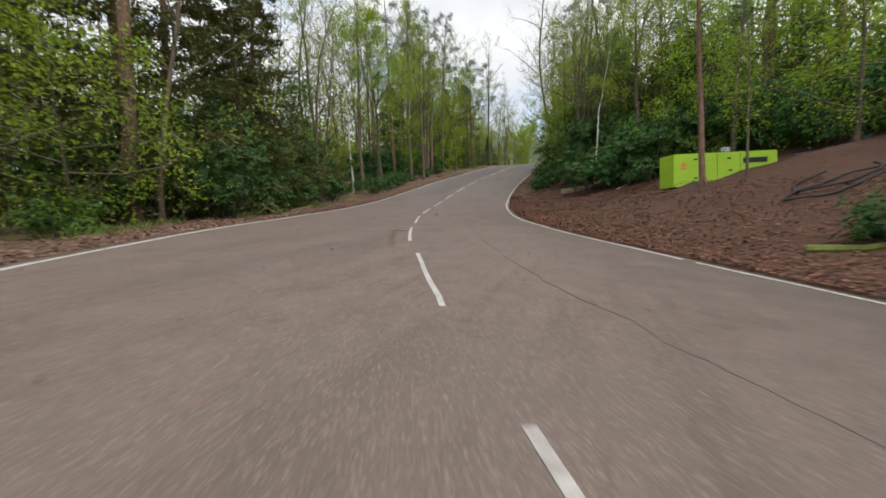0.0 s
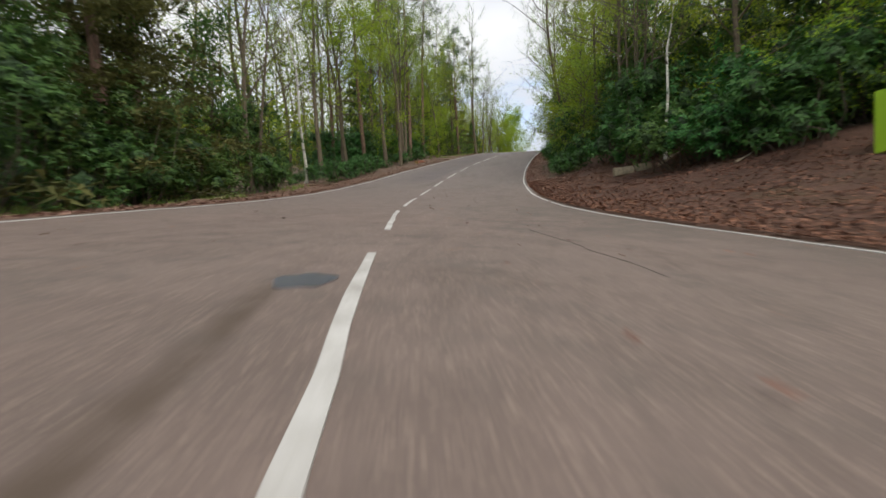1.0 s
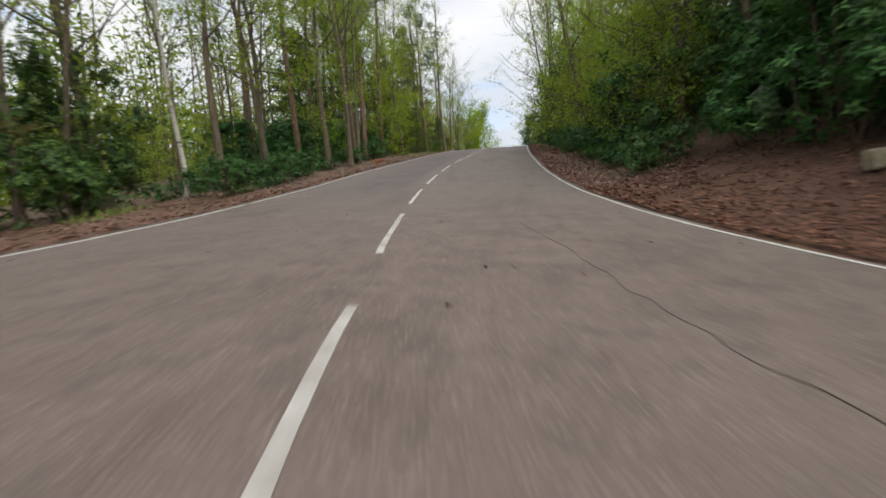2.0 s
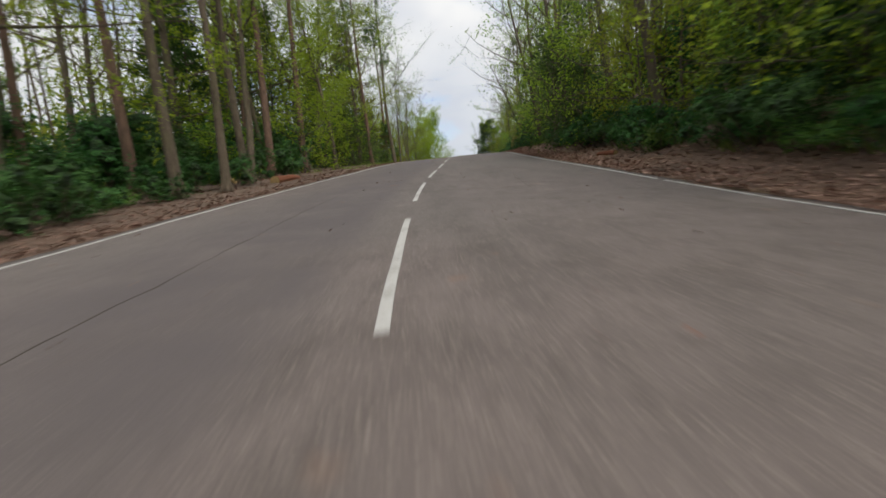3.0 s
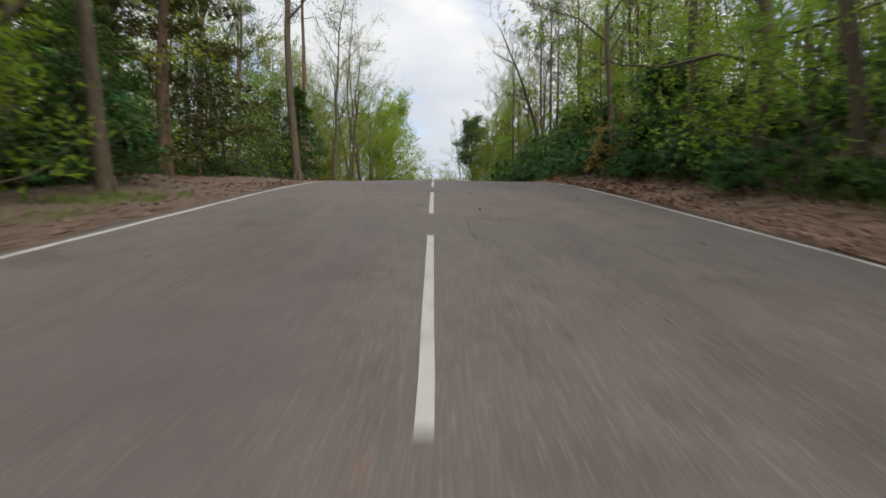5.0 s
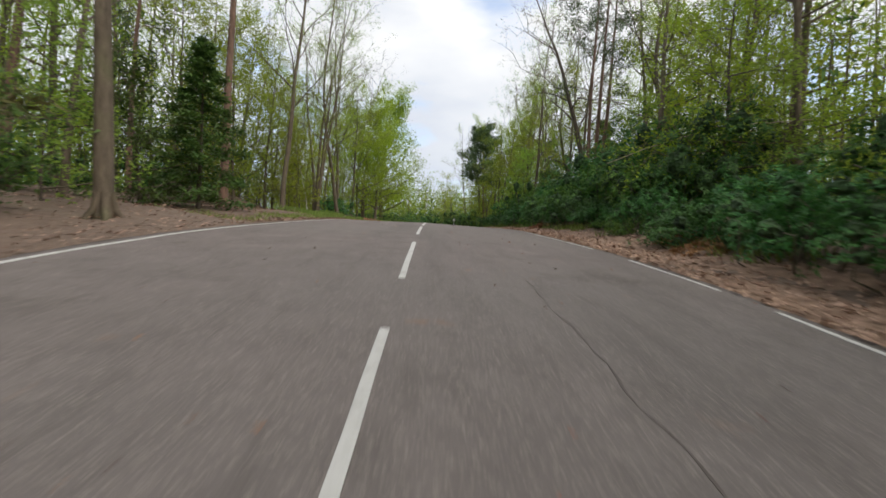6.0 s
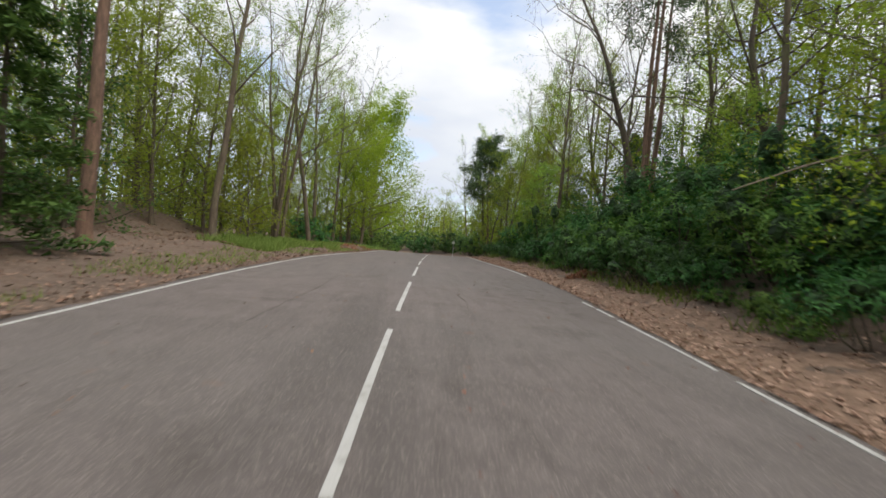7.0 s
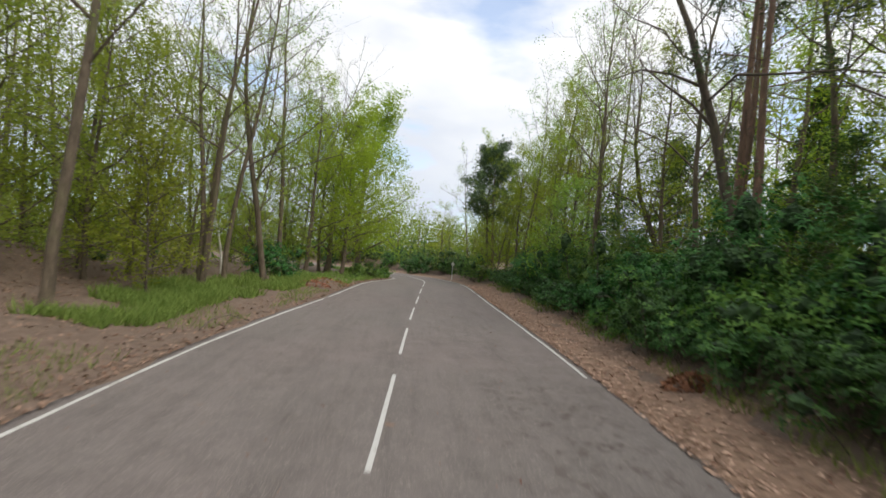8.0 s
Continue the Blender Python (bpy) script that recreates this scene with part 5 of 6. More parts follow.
for s in np.arange(33.5, 139, 1.35):
    _, _, e = at_station(s)
    d = r3.uniform(2.0, 2.7) if s < 64 else r3.uniform(2.3, 3.0) if s < 92 else r3.uniform(2.8, 3.5)
    x, y = by_road(s + r3.uniform(-0.4, 0.4), e[0, 2] + d)
    t = T[("rhodo_low", "young", "rhodo_low")[r3.randint(3)]]
    plant(t[r3.randint(len(t))], x, y, r3.uniform(0, 360), r3.uniform(0.5, 0.85), squash=r3.uniform(0.8, 1.2))
scatter(10, (40, 132), (5.5, 9), 1, [("evertree", 1)], 3.5, 218, (0.5, 0.75))
plant(T["gold"][0], 20.5, 76.7, 0, 1.1)
scatter(9, (83, 98), (9, 12.5), -1, [("mixed", 1)], 1.6, 233, (0.6, 0.85))
for x, y, k in ((10.5, 19.5, 1.0), (13, 20.5, 1.1), (15.5, 19.5, 1.2), (12, 23, 1.1), (18, 18.5, 1.1), (20, 21, 1.2), (14.5, 24, 1.2), (15.8, 14.8, 0.85), (17.6, 12.4, 1.0), (19.2, 10.0, 1.0), (14.8, 17.2, 0.8), (9.2, 22.5, 0.7), (21.5, 16, 1.1), (8.6, 27.5, 0.8), (17.5, 14.5, 0.8)):
    plant(T["rhodo_deep"][int(k * 20) % 2], x, y, k * 700, k * 0.92)
for x, y, k in ((8.3, 3.2, 0.7), (9.4, 2.6, 0.9)):
    plant(T["rhodo"][1], x, y, k * 300, k)
scatter(4, (133, 175), (1.8, 8), 1, [("rhodo_back", 2), ("young", 2)], 1.8, 209, (0.6, 1.0))
scatter(5, (126, 170), (4, 9), -1, [("rhodo", 2), ("young", 2), ("under", 1)], 2.0, 219, (0.6, 0.9))
scatter(4, (30, 135), (6, 16), 1, [("under", 2), ("sapling", 2)], 2.0, 213, (0.8, 1.2))
for x, y, k in ((34, 178, 1.0), (30, 176, 1.1), (38, 173, 1.2), (41, 168, 1.1), (43.5, 162, 1.0), (26, 179, 1.0), (22, 181, 1.1), (40, 156, 0.9)):
    plant(T["laurel"][0], x, y, k * 500, k)
# low shrubs on the inside of the far bend
for s, d, k in ((133.5, 1.9, 0.8), (136.5, 1.5, 1.0), (138.5, 2.4, 1.3), (141.0, 1.4, 1.2), (143.0, 2.6, 1.5), (145.5, 1.5, 1.3), (148.5, 1.8, 1.5)):
    _, _, e = at_station(s)
    x, y = by_road(s, -e[0, 0] - d)
    plant(T["young"][int(s) % 2], x, y, s * 53, k)
for x, y, k in ((36.4, 161.4, 0.75), (38.4, 160.2, 0.85), (40.4, 158.2, 0.8)):
    plant(T["rhodo_deep"][0], x, y, y * 90, k)
drop_templates([t for ts in T.values() for t in ts])


# ---- the wood behind: many thin trees, far from the road ----
def far_wood():
    r = np.random.RandomState(300)
    bark, leaves = Growth(301), {0: Growth(302), 1: Growth(303), 2: Growth(304)}
    for _ in range(540):
        s, d, side = r.uniform(-38, 190), r.uniform(22, 60), r.choice((-1, 1))
        x, y = by_road(min(s, 150), side * d) if s < 150 else (r.uniform(-40, 90), r.uniform(182, 212))
        if abs(to_station(x, y)[1][0]) < 17:
            continue
        z, h = float(ground_z(x, y)[0]), r.uniform(12, 22) if s < 150 else r.uniform(5, 9)
        stem = wander(r, (x, y, z - 0.3), (0, 0, 1), h, 4, 0.03)
        bark.tube("trunk", stem, r.uniform(0.09, 0.2), 0.03, 4)
        for _ in range(12):
            b0 = sample(stem, r.uniform(0.3, 0.95))
            bark.tube("trunk", [b0, b0 + np.array([*r.randn(2) * 1.5, r.uniform(0.8, 3.0)])], 0.03, 0.006, 3)
        kind = r.choice(3, p=(0.6, 0.28, 0.12))
        n = 50
        u = r.uniform(0.0, 1.0, n) ** 1.5
        a, q = r.uniform(0, 6.283, n), r.uniform(0.3, 1.0, n) * 3.2 * (1.15 - u * 0.8)
        at = np.stack([x + q * np.cos(a), y + q * np.sin(a), z + h * u], 1)
        leaves[kind].leaf(at, 0.32, 0.6, 5, 0.3, 1.9)
    # the low, close-grown layer between and behind the trees
    for n, lo, hi, size, side_d in ((17000, 0.2, 7.0, 0.3, (18, 42)), (12000, 6.0, 17.0, 0.25, (20, 46)), (8000, 0.2, 9.0, 0.45, (34, 62))):
        s, d, side = r.uniform(-38, 150, n), r.uniform(*side_d, n), r.choice((-1, 1), n)
        pts = road_point(s, side * d)
        end = r.uniform(size=n) < 0.22
        pts[end, 0], pts[end, 1] = r.uniform(-30, 75, end.sum()), r.uniform(180, 204, end.sum())
        clump = 0.5 + 0.5 * ripple(pts[:, 0], pts[:, 1], 0.5, 41)
        off = np.abs(to_station(pts[:, 0], pts[:, 1])[1])
        good = (off > 15) & (r.uniform(size=n) < 0.35 + 0.65 * clump)
        pts = pts[good]
        pts[:, 2] = ground_z(pts[:, 0], pts[:, 1]) + (lo + (hi - lo) * r.uniform(size=len(pts)) ** 1.3) * np.where(pts[:, 1] > 170, 0.45, 1.0)
        pick_k = r.choice(3, len(pts), p=(0.42, 0.16, 0.42) if lo < 5 else (0.62, 0.3, 0.08))
        for k in range(3):
            leaves[k].leaf(pts[pick_k == k], size * 1.1, 0.45, 2, 0.4, 1.9)
    # the closed depth of the wood
    n = 17000
    s, d, side = r.uniform(-20, 150, n), r.uniform(46, 68, n), r.choice((-1, 1), n)
    pts = road_point(s, side * d)
    pts = pts[np.abs(to_station(pts[:, 0], pts[:, 1])[1]) > 38]
    top = 12 + 3 * ripple(pts[:, 0], pts[:, 1], 0.2, 43) + 5 * (pts[:, 1] < 70)
    pts[:, 2] = ground_z(pts[:, 0], pts[:, 1]) + top * r.uniform(size=len(pts))
    leaves[0].leaf(pts[::3], 1.0, 0.2, 1, 0.1, 1.6)
    leaves[1].leaf(pts[1::3], 1.0, 0.2, 1, 0.1, 1.6)
    leaves[2].leaf(pts[2::3], 1.0, 0.2, 1, 0.1, 1.6)
    pts = np.stack([r.uniform(-6, 66, 5200), r.uniform(176, 200, 5200), 0 * r.uniform(size=5200)], 1)
    pts = pts[np.abs(to_station(pts[:, 0], pts[:, 1])[1]) > 7]
    pts[:, 2] = ground_z(pts[:, 0], pts[:, 1]) + 7.5 * r.uniform(size=len(pts)) ** 1.2
    leaves[0].leaf(pts[::2], 0.34, 0.5, 4)
    leaves[1].leaf(pts[1::4], 0.34, 0.5, 4)
    leaves[2].leaf(pts[3::4], 0.34, 0.5, 4)
    v, f = bark.bark("trunk")
    tagged(mesh_object("far_trunks", v, f, BARK_GREY), "thin grey trunks of the wood behind", "woodland", kind="stuff")
    for k, m in ((0, LEAF_SPRING), (1, LEAF_OLIVE), (2, LEAF_EVER)):
        v, f = leaves[k].leaf_mesh()
        tagged(mesh_object("far_foliage", v, f, m), "massed leaves of the wood behind", "woodland", kind="stuff")


far_wood()


# ---- things by the roadside ----
LIME = plain_material("lime_green_paint", (0.33, 0.56, 0.02), 0.45, 0.07, 2.0)
BLACK = plain_material("black_plastic", (0.02, 0.02, 0.022), 0.8, 0.3, 8.0)
ORANGE = plain_material("orange_sticker", (0.70, 0.20, 0.03), 0.5, 0.1)
PALE = plain_material("pale_metal", (0.62, 0.64, 0.66), 0.4, 0.1)
BLUE_GREY = plain_material("blue_grey_sheet", (0.12, 0.15, 0.20), 0.5, 0.3, 4.0)
STONE = plain_material("mossy_pale_stone", (0.27, 0.24, 0.17), 0.9, 0.4, 7.0)
DEADWOOD = plain_material("bleached_deadwood", (0.33, 0.27, 0.20), 0.85, 0.35, 9.0)
REDWOOD = plain_material("rotten_red_wood", (0.17, 0.058, 0.027), 0.9, 0.35, 10.0)
YELLOWWOOD = plain_material("yellow_cut_wood", (0.30, 0.21, 0.09), 0.8, 0.2, 10.0)
MOSS = plain_material("moss", (0.11, 0.13, 0.03), 0.95, 0.4, 8.0)
WHITE = plain_material("white_sheet", (0.7, 0.7, 0.68), 0.5, 0.06)


def box_bm(size, at=(0, 0, 0), bevel=0.0):
    bm = bmesh.new()
    bmesh.ops.create_cube(bm, size=1.0)
    bmesh.ops.scale(bm, vec=size, verts=bm.verts)
    if bevel:
        bmesh.ops.bevel(bm, geom=list(bm.edges), offset=bevel, segments=2, affect="EDGES")
    bmesh.ops.translate(bm, vec=at, verts=bm.verts)
    return bm


def tube_object(name, pts, r0, r1, material, parent, sides=8, label=""):
    g = Growth(1)
    g.tube("trunk", pts, r0, r1, sides)
    v, f = g.bark("trunk")
    n = len(v)
    f = f + [tuple(range(sides))[::-1], tuple(range(n - sides, n))]
    return mesh_object(name, v, f, material, parent, label, smooth=False)


def green_container():
    """A long lime-green steel equipment box with one chamfered corner."""
    thing = new("equipment_container")
    tagged(thing, "long lime green steel equipment box half buried in the bank", "container")
    outline = [(0.0, 0.0), (3.75, 0.0), (3.75, 1.5), (0.35, 1.5), (-0.42, 0.86)]
    bm = bmesh.new()
    low = [bm.verts.new((x, y, 0.0)) for x, y in outline]
    top = [bm.verts.new((x, y, 1.36)) for x, y in outline]
    bm.faces.new(low[::-1])
    bm.faces.new(top)
    for i in range(5):
        j = (i + 1) % 5
        bm.faces.new((low[i], low[j], top[j], top[i]))
    bmesh.ops.bevel(bm, geom=list(bm.edges), offset=0.018, segments=2, affect="EDGES")
    part("body", bm, LIME, thing)
    part("base_frame", box_bm((3.6, 1.3, 0.16), (1.85, 0.75, -0.085), 0.01), BLACK, thing, "black steel base frame")
    part("vent", box_bm((0.85, 0.03, 0.2), (2.98, -0.005, 1.0), 0.006), BLACK, thing, "black ventilation slot")
    for x, z in ((0.83, 1.12), (0.83, 0.36), (2.1, 0.62), (2.05, 1.1)):
        part("latch", box_bm((0.13, 0.05, 0.05), (x, -0.012, z), 0.008), BLACK, thing, "black recessed latch")
    part("panel_seam", box_bm((0.012, 0.008, 1.3), (1.62, -0.002, 0.68)), BLACK, thing)
    part("panel_seam", box_bm((0.012, 0.008, 1.3), (2.45, -0.002, 0.68)), BLACK, thing)
    mark = part("sticker", box_bm((0.24, 0.008, 0.05), (0.38, -0.004, 0.74)), ORANGE, thing, "small orange sticker")
    bm = bmesh.new()
    bmesh.ops.create_cone(bm, cap_ends=True, segments=18, radius1=0.1, radius2=0.1, depth=0.008, matrix=pose(0.38, -0.006, 0.9, 90))
    part("badge", bm, ORANGE, mark)
    lamp = part("lamp_head", box_bm((0.30, 0.16, 0.17), (1.95, 0.12, 1.47), 0.02), PALE, thing, "pale metal lamp head on the roof")
    for x in (1.86, 1.95, 2.04):
        part("lens", box_bm((0.05, 0.02, 0.06), (x, 0.03, 1.49), 0.005), BLUE_GREY, lamp)
    thing.matrix_world = pose(9.55, 15.55, 2.36, -1.5, 1.5, -15.5)
    return thing


green_container()


def lying(name, label, category, pts, r0, r1, material, sides=8, end=None, end_label="", lift=0.0):
    """A log or branch that lies along the ground; pts are places in plan with a height over it."""
    thing = new(name)
    tagged(thing, label, category)
    p = np.array([(x, y, float(ground_z(x, y)[0]) + h + lift) for x, y, h in pts])
    tube_object("wood", p, r0, r1, material, thing, sides)
    if end is not None:
        d = (p[0] - p[1]) / np.linalg.norm(p[0] - p[1])
        tube_object("cut_end", [p[0] - d * 0.01, p[0] + d * 0.006], r0 * 0.93, r0 * 0.93, end, thing, sides, end_label)
    return thing


lying("fallen_branch", "pale bare fallen branch lying up the bank", "branch", [(8.9, 25.2, 0.05), (9.5, 25.5, 0.12), (10.1, 25.6, 0.3), (10.7, 26.0, 0.42), (11.2, 26.1, 0.75)], 0.055, 0.02, DEADWOOD)
lying("fallen_branch", "thin dead branch among fallen leaves", "branch", [(9.0, 20.6, 0.04), (9.6, 20.9, 0.06), (10.4, 21.4, 0.1)], 0.035, 0.012, DEADWOOD)
lying("fallen_branch", "thin dead branch among fallen leaves", "branch", [(10.6, 22.3, 0.04), (11.3, 22.5, 0.1), (12.0, 22.9, 0.2)], 0.04, 0.014, DEADWOOD)
lying("log", "rotten red fallen log with a torn yellow patch", "log", [(-0.62, 51.7, 0.08), (-0.38, 52.4, 0.1), (-0.1, 53.0, 0.09), (0.1, 53.7, 0.05)], 0.19, 0.11, REDWOOD, 10, YELLOWWOOD)
lying("branch_prop", "yellowish broken branch leaning by a forked tree", "branch", [(-2.9, 53.6, 0.75), (-2.6, 53.5, 0.4), (-2.2, 53.4, 0.04)], 0.05, 0.07, YELLOWWOOD)
lying("log", "brown sawn log lying by the shrubs", "log", [(-8.3, 22.2, 0.05), (-8.0, 23.0, 0.05), (-7.8, 23.6, 0.05)], 0.075, 0.065, BARK_PINE, 10, YELLOWWOOD, "pale sawn end")
lying("log", "pale sawn log lying by the shrubs", "log", [(-8.6, 25.2, 0.05), (-8.2, 25.9, 0.05), (-7.9, 26.5, 0.05)], 0.065, 0.055, DEADWOOD, 10, YELLOWWOOD, "pale sawn end")
lying("log", "mossy green log lying in leaf litter", "log", [(6.2, 3.6, 0.05), (7.0, 3.3, 0.06), (8.0, 3.2, 0.05)], 0.09, 0.06, MOSS)
lying("fallen_branch", "long bleached branch bowed over the shrubs", "branch", [(25.4, 92.4, 2.7), (26.6, 91.6, 3.0), (27.8, 90.6, 3.15), (29.0, 89.2, 3.2), (30.5, 87.8, 3.0)], 0.016, 0.03, DEADWOOD)
lying("fallen_branch", "dark bent twig at the road's edge", "branch", [(16.3, 105.6, 0.02), (16.5, 106.1, 0.22), (16.9, 106.5, 0.3), (17.4, 106.9, 0.1)], 0.025, 0.012, TWIG, 6)
lying("fallen_branch", "pale dead branch caught in the hedge", "branch", [(14.2, 55.6, 1.6), (14.9, 56.6, 1.9), (15.6, 57.8, 2.4)], 0.04, 0.02, DEADWOOD)
lying("log", "weathered log at the edge of the wood", "log", [(19.6, 122.3, 0.07), (20.3, 123.4, 0.07), (20.9, 124.4, 0.07)], 0.08, 0.07, DEADWOOD)
lying("log", "orange broken log at the foot of the hedge", "log", [(10.3, 47.15, 0.07), (10.25, 47.6, 0.08), (10.22, 48.05, 0.06)], 0.095, 0.07, REDWOOD, 8, YELLOWWOOD)

# stone kerb blocks on the verge
kerb = new("stone_kerb")
tagged(kerb, "two old pale stone blocks end to end", "stone block")
for n, (x, y, l) in enumerate(((7.75, 25.82, 0.78), (8.5, 25.66, 0.62))):
    bm = box_bm((l, 0.26, 0.34), (0, 0, 0), 0.025)
    for v in bm.verts:
        v.co += Vector((noise.noise(v.co * 5 + Vector((n, 0, 0))), noise.noise(v.co * 5 + Vector((0, n, 3))), noise.noise(v.co * 5))) * 0.02
    b = part("block", bm, STONE, kerb)
    b.matrix_world = pose(x, y, float(ground_z(x, y)[0]) + 0.12, 0, -4, -11 + 3 * n)

# black hoses looped over the bank, and a folded sheet
for k, (cx, cy, rx, ry) in enumerate(((10.6, 8.3, 1.5, 0.55), (11.0, 8.9, 1.2, 0.75))):
    hose = new("hose")
    tagged(hose, "black rubber hose looped over the earth bank", "hose")
    a = np.linspace(0.3 + k, 5.6 + k, 30)
    x, y = cx + rx * np.cos(a) + 0.1 * np.sin(3 * a), cy + ry * np.sin(a)
    tube_object("hose_loop", np.stack([x, y, ground_z(x, y) + 0.05 + 0.05 * np.abs(np.sin(2 * a))], 1), 0.035, 0.035, BLACK, hose, 6)
xs, ys = np.meshgrid(np.linspace(11.6, 14.4, 15), np.linspace(15.0, 15.5, 5))
sheet = mesh_object("ground_sheet", np.stack([xs.ravel() + 1.9, ys.ravel() - 1.3, ground_z(xs + 1.9, ys - 1.3) + 0.05 + 0.06 * ripple(xs.ravel(), ys.ravel(), 4, 3)], 1), grid_faces(5, 15), BLUE_GREY)
sheet.modifiers.new("thick", "SOLIDIFY").thickness = 0.02
tagged(sheet, "crumpled blue-grey plastic sheet on the bank", "plastic sheet")

# a shallow puddle in a dip of the worn surface
PUDDLE, pt, pb = nodes_of("puddle_water")
# bluish base: the reflection of the sky is put into the colour
pb.inputs["Base Color"].default_value, pb.inputs["Roughness"].default_value = (0.055, 0.060, 0.080, 1), 0.3
aa = np.linspace(0, 6.283, 28, endpoint=False)
rr = 1 + 0.16 * np.sin(2 * aa + 1) + 0.1 * np.sin(5 * aa)
rim = road_lift(8.93 + 0.23 * rr * np.sin(aa), -0.31 + 0.145 * rr * np.cos(aa), 0.006)
puddle = mesh_object("puddle", np.concatenate([rim, rim - (0, 0, 0.02)]), [tuple(range(28))] + [(i, (i + 1) % 28, (i + 1) % 28 + 28, i + 28) for i in range(28)], PUDDLE)
tagged(puddle, "small dark puddle beside the centre line", "puddle", kind="structure")

# a small round sign far off at the bend
sign = new("road_sign")
tagged(sign, "small round white road sign with a dark rim", "road sign")
sx, sy = 38.0, 147.5
sz = float(ground_z(sx, sy)[0])
tube_object("post", [(sx, sy, sz - 0.3), (sx, sy, sz + 2.2)], 0.035, 0.035, PALE, sign, 10)
bm = bmesh.new()
bmesh.ops.create_cone(bm, cap_ends=True, segments=24, radius1=0.20, radius2=0.20, depth=0.02, matrix=pose(sx, sy - 0.06, sz + 1.9, 90))
plate = part("plate", bm, WHITE, sign)
bm = bmesh.new()
bmesh.ops.create_cone(bm, cap_ends=True, segments=24, radius1=0.26, radius2=0.26, depth=0.016, matrix=pose(sx, sy - 0.045, sz + 1.9, 90))
part("rim", bm, BLACK, sign)


# ---- litter, grass and low growth ----
def strewn(name, label, category, material, count, s_range, d_range, side, size, seed, upright=False, near=1.6, clumps=0.0):
    """Many small leaves or blades on the ground between two stations."""
    r = np.random.RandomState(seed)
    n = count
    s = r.uniform(*s_range, n)
    d = d_range[0] + (d_range[1] - d_range[0]) * r.uniform(size=n) ** near
    _, _, e = at_station(s)
    off = side * ((e[:, 0] if side < 0 else e[:, 2]) + d)
    p = road_point(s, off)
    if clumps:
        keep = ripple(p[:, 0], p[:, 1], 1.3, seed) > clumps - 0.35
        p, d = p[keep], d[keep]
        n = len(p)
    on_road = d < 0.2
    z = ground_z(p[:, 0], p[:, 1]) + 0.045
    z = np.where(on_road, p[:, 2] + 0.04, z)
    p[:, 2] = z
    a = r.uniform(0, 6.283, n)
    k = size * r.uniform(0.6, 1.4, n)
    if upright:
        tilt = r.randn(n, 2) * 0.6
        u = np.stack([np.cos(a), np.sin(a), 0 * a], 1) * (k * 0.09)[:, None]
        tip = np.stack([tilt[:, 0] * k, tilt[:, 1] * k, k], 1)
        v = np.stack([p - u - (0, 0, 0.06), p + u - (0, 0, 0.06), p + tip], 1)
    else:
        u = np.stack([np.cos(a), np.sin(a), r.randn(n) * 0.25], 1) * (k * 0.6)[:, None]
        w = np.stack([-np.sin(a), np.cos(a), r.randn(n) * 0.25], 1) * (k * 0.35)[:, None]
        v = np.stack([p - u, p + w * 1.5, p + u * 0.9 - w * 0.7], 1)
    v = v.reshape(-1, 3)
    ob = mesh_object(name, v, np.arange(len(v)).reshape(n, -1).tolist(), material)
    return tagged(ob, label, category, kind="stuff")


strewn("leaf_litter", "dark red-brown fallen leaves on the earth bank", "leaf litter", MULCH, 42000, (-4, 33), (0.2, 7.5), 1, 0.06, 401)
strewn("leaf_litter", "brown fallen leaves on the shoulder", "leaf litter", PALE_LITTER, 19000, (30, 80), (0.15, 3.2), 1, 0.068, 405)
strewn("leaf_litter", "brown fallen leaves on the shoulder", "leaf litter", PALE_LITTER, 18000, (76, 140), (0.15, 3.4), 1, 0.075, 402)
strewn("leaf_litter", "brown fallen leaves on the shoulder", "leaf litter", LITTER, 10000, (-6, 58), (0.2, 5.0), -1, 0.068, 403)
strewn("leaf_litter", "brown fallen leaves on the shoulder", "leaf litter", LITTER, 10000, (-6, 80), (0.2, 4.5), -1, 0.068, 406)
strewn("leaf_litter", "brown fallen leaves on the shoulder", "leaf litter", LITTER, 11000, (92, 140), (0.2, 8.0), -1, 0.08, 404)
strewn("leaf_litter", "scattered dead leaves on trodden earth", "leaf litter", PALE_LITTER, 3000, (76, 94), (0.2, 8.0), -1, 0.06, 407)
strewn("leaf_litter", "dead leaves and twigs on the earth mound", "leaf litter", LITTER, 9000, (103, 121), (5.0, 14.0), -1, 0.065, 408, near=1.0)
strewn("grass", "rough green grass on the bank", "grass", GRASS, 24000, (107, 128), (2.1, 6.0), -1, 0.28, 411, True, 1.0, 0.3)
strewn("grass", "thin grass along the road's edge", "grass", GRASS, 7000, (92, 140), (0.5, 2.4), -1, 0.12, 412, True, 1.0, 0.45)
strewn("grass", "low weeds in front of the shrubs", "grass", GRASS, 2600, (-6, 34), (2.2, 4.0), -1, 0.16, 413, True, 1.0, 0.3)
strewn("grass", "low weeds at the foot of the hedge", "grass", GRASS, 7000, (34, 138), (1.9, 3.2), 1, 0.22, 414, True, 1.0, 0.4)
strewn("grass", "thin grass at the edge of the wood", "grass", GRASS, 3000, (58, 76), (0.9, 3.0), -1, 0.14, 415, True, 1.0, 0.5)
strewn("grass", "grass round the far bend", "grass", GRASS, 9000, (126, 170), (0.6, 5.0), -1, 0.3, 416, True, 1.0, 0.1)
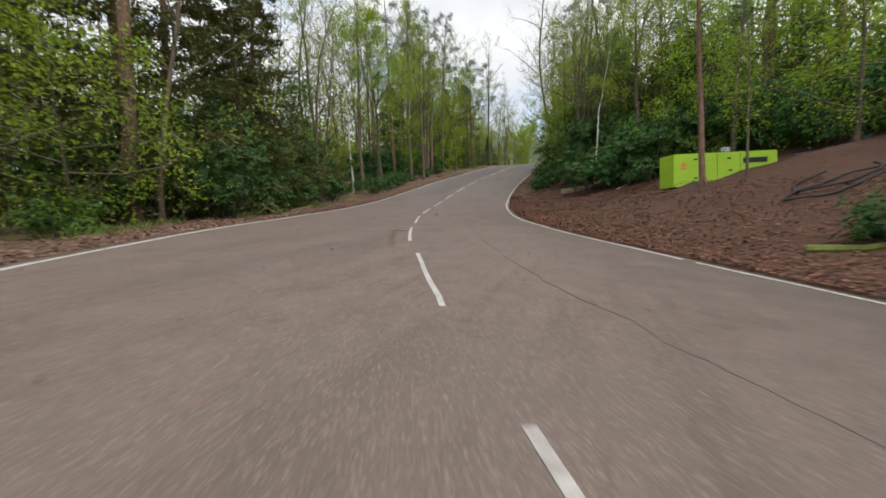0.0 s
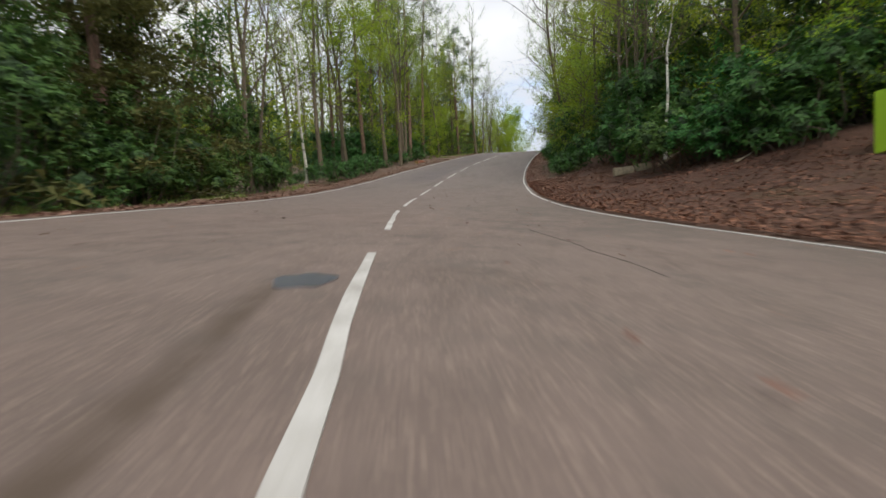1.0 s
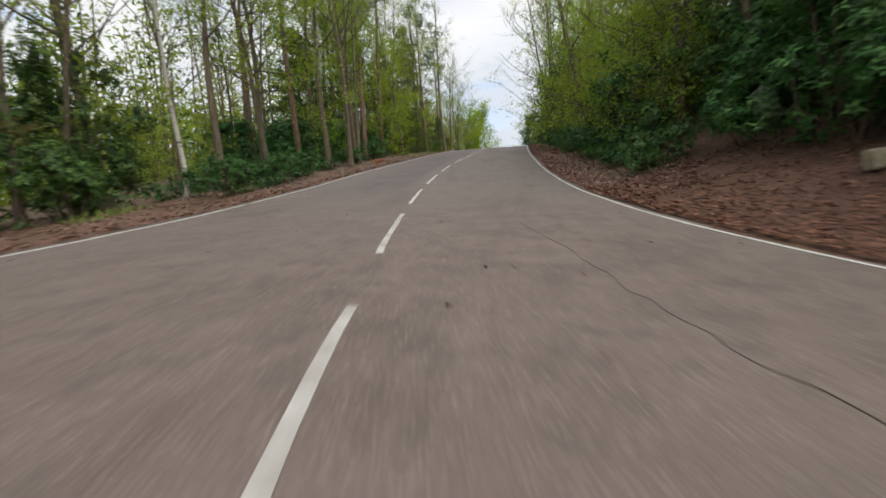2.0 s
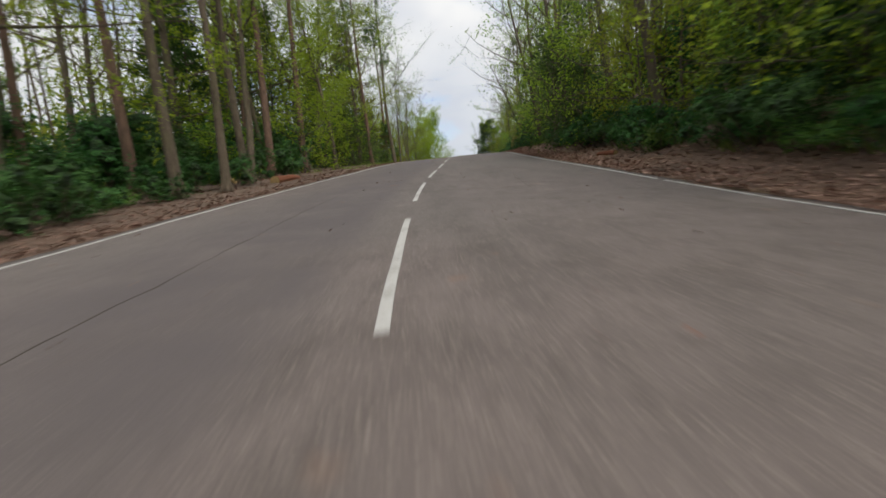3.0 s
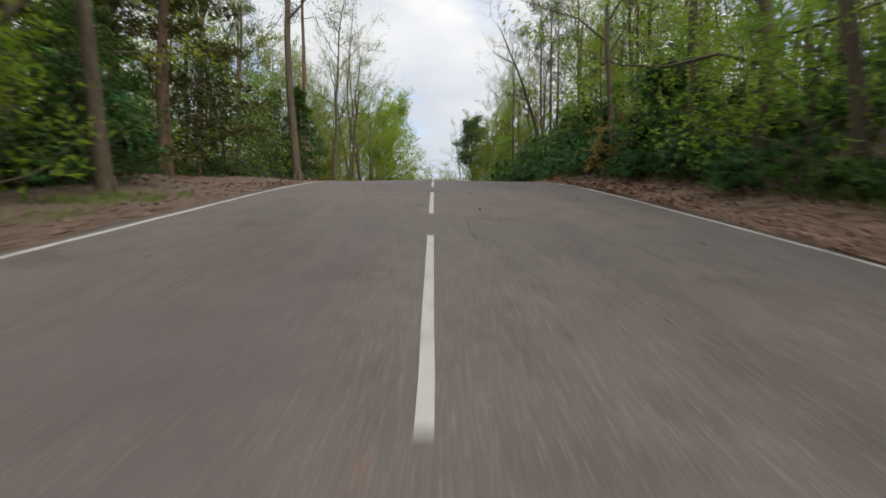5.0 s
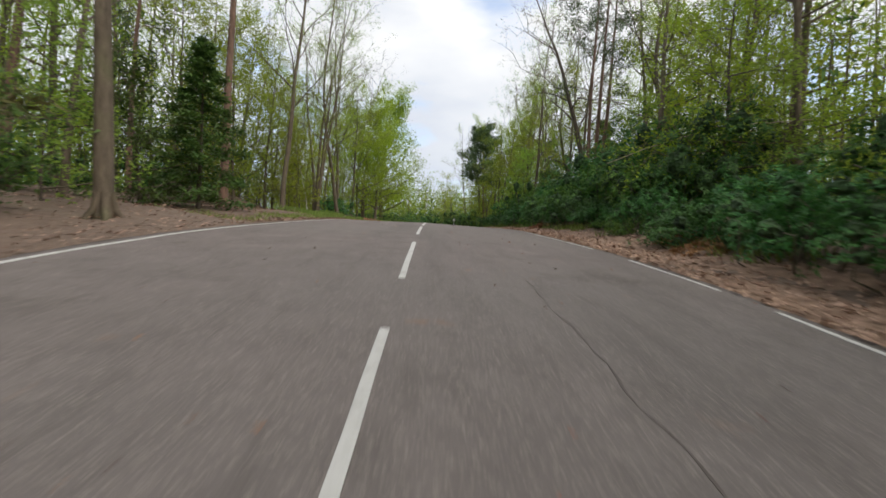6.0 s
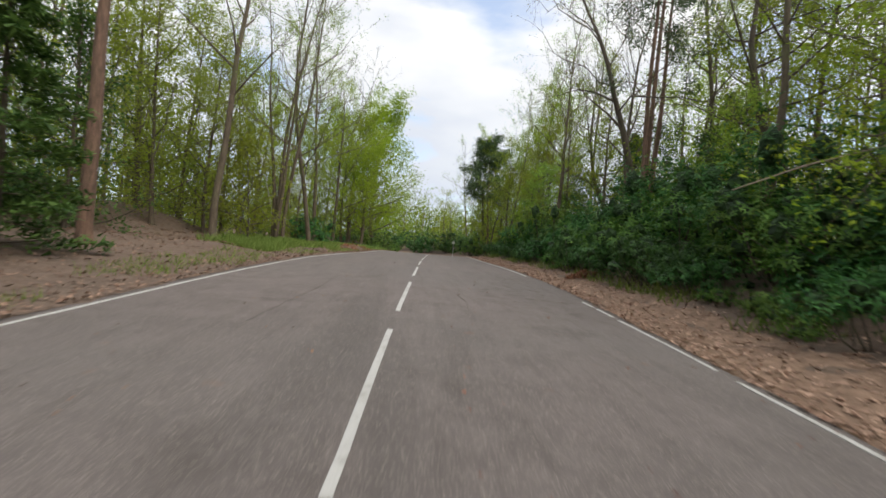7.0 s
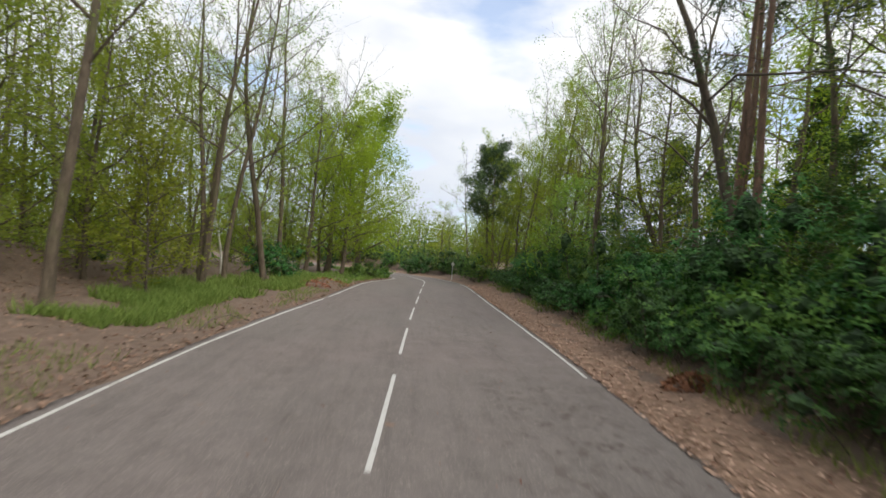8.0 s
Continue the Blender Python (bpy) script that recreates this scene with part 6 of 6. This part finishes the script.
strewn("leaf_litter", "a few dead leaves and bits on the asphalt", "leaf litter", MULCH, 700, (-2, 130), (-3.6, 0.1), 1, 0.04, 421)
strewn("leaf_litter", "a few dead leaves and bits on the asphalt", "leaf litter", MULCH, 500, (-2, 130), (-3.6, 0.1), -1, 0.04, 422)


def leaf_heap(x, y, radius, height, seed, label):
    """A low heap of dead leaves: a lumpy mound with leaves lying over it."""
    r = np.random.RandomState(seed)
    thing = new("leaf_heap")
    tagged(thing, label, "leaf heap", group="heaps of dead leaves")
    v, n = [], 16
    for i in range(6):
        k = i / 5
        for a in np.arange(n) * 2 * math.pi / n:
            q = radius * (1 - k) * (1 + 0.22 * math.sin(3 * a + seed) + 0.1 * r.randn())
            px, py = x + q * math.cos(a), y + 0.7 * q * math.sin(a)
            v.append((px, py, float(ground_z(px, py)[0]) - 0.06 + height * k ** 0.8 + 0.03 * r.randn()))
    f = [(i * n + j, i * n + (j + 1) % n, (i + 1) * n + (j + 1) % n, (i + 1) * n + j) for i in range(5) for j in range(n)]
    mesh_object("mound", v, f, GROUND, thing, smooth=True)
    m = 420
    k = 1 - np.sqrt(r.uniform(size=m))
    a = r.uniform(0, 6.283, m)
    px, py = x + radius * (1 - k) * np.cos(a) * 1.05, y + 0.7 * radius * (1 - k) * np.sin(a) * 1.05
    c = np.stack([px, py, ground_z(px, py) + height * k ** 0.8 + 0.02], 1)
    tri = np.stack([c + r.randn(m, 3) * 0.05 for _ in range(3)], 1).reshape(-1, 3)
    tagged(mesh_object("leaf_cover", tri, np.arange(3 * m).reshape(m, 3).tolist(), RUST, thing), kind="stuff")


RUST = leaf_material("rusty_dead_leaves", (0.14, 0.06, 0.030), (0.40, 0.21, 0.12), 0.85, 0.0, 0.0)
for n, (x, y, q, h) in enumerate(((22.3, 84.2, 0.9, 0.3), (23.2, 85.8, 0.8, 0.3), (26.8, 100.2, 0.6, 0.22), (20.9, 122.4, 1.5, 0.4), (19.9, 120.4, 1.1, 0.3))):
    leaf_heap(x, y, q, h, 430 + n, "low heap of rusty dead leaves by the hedge" if x > 23.5 else "low heap of rusty dead leaves under the trees")
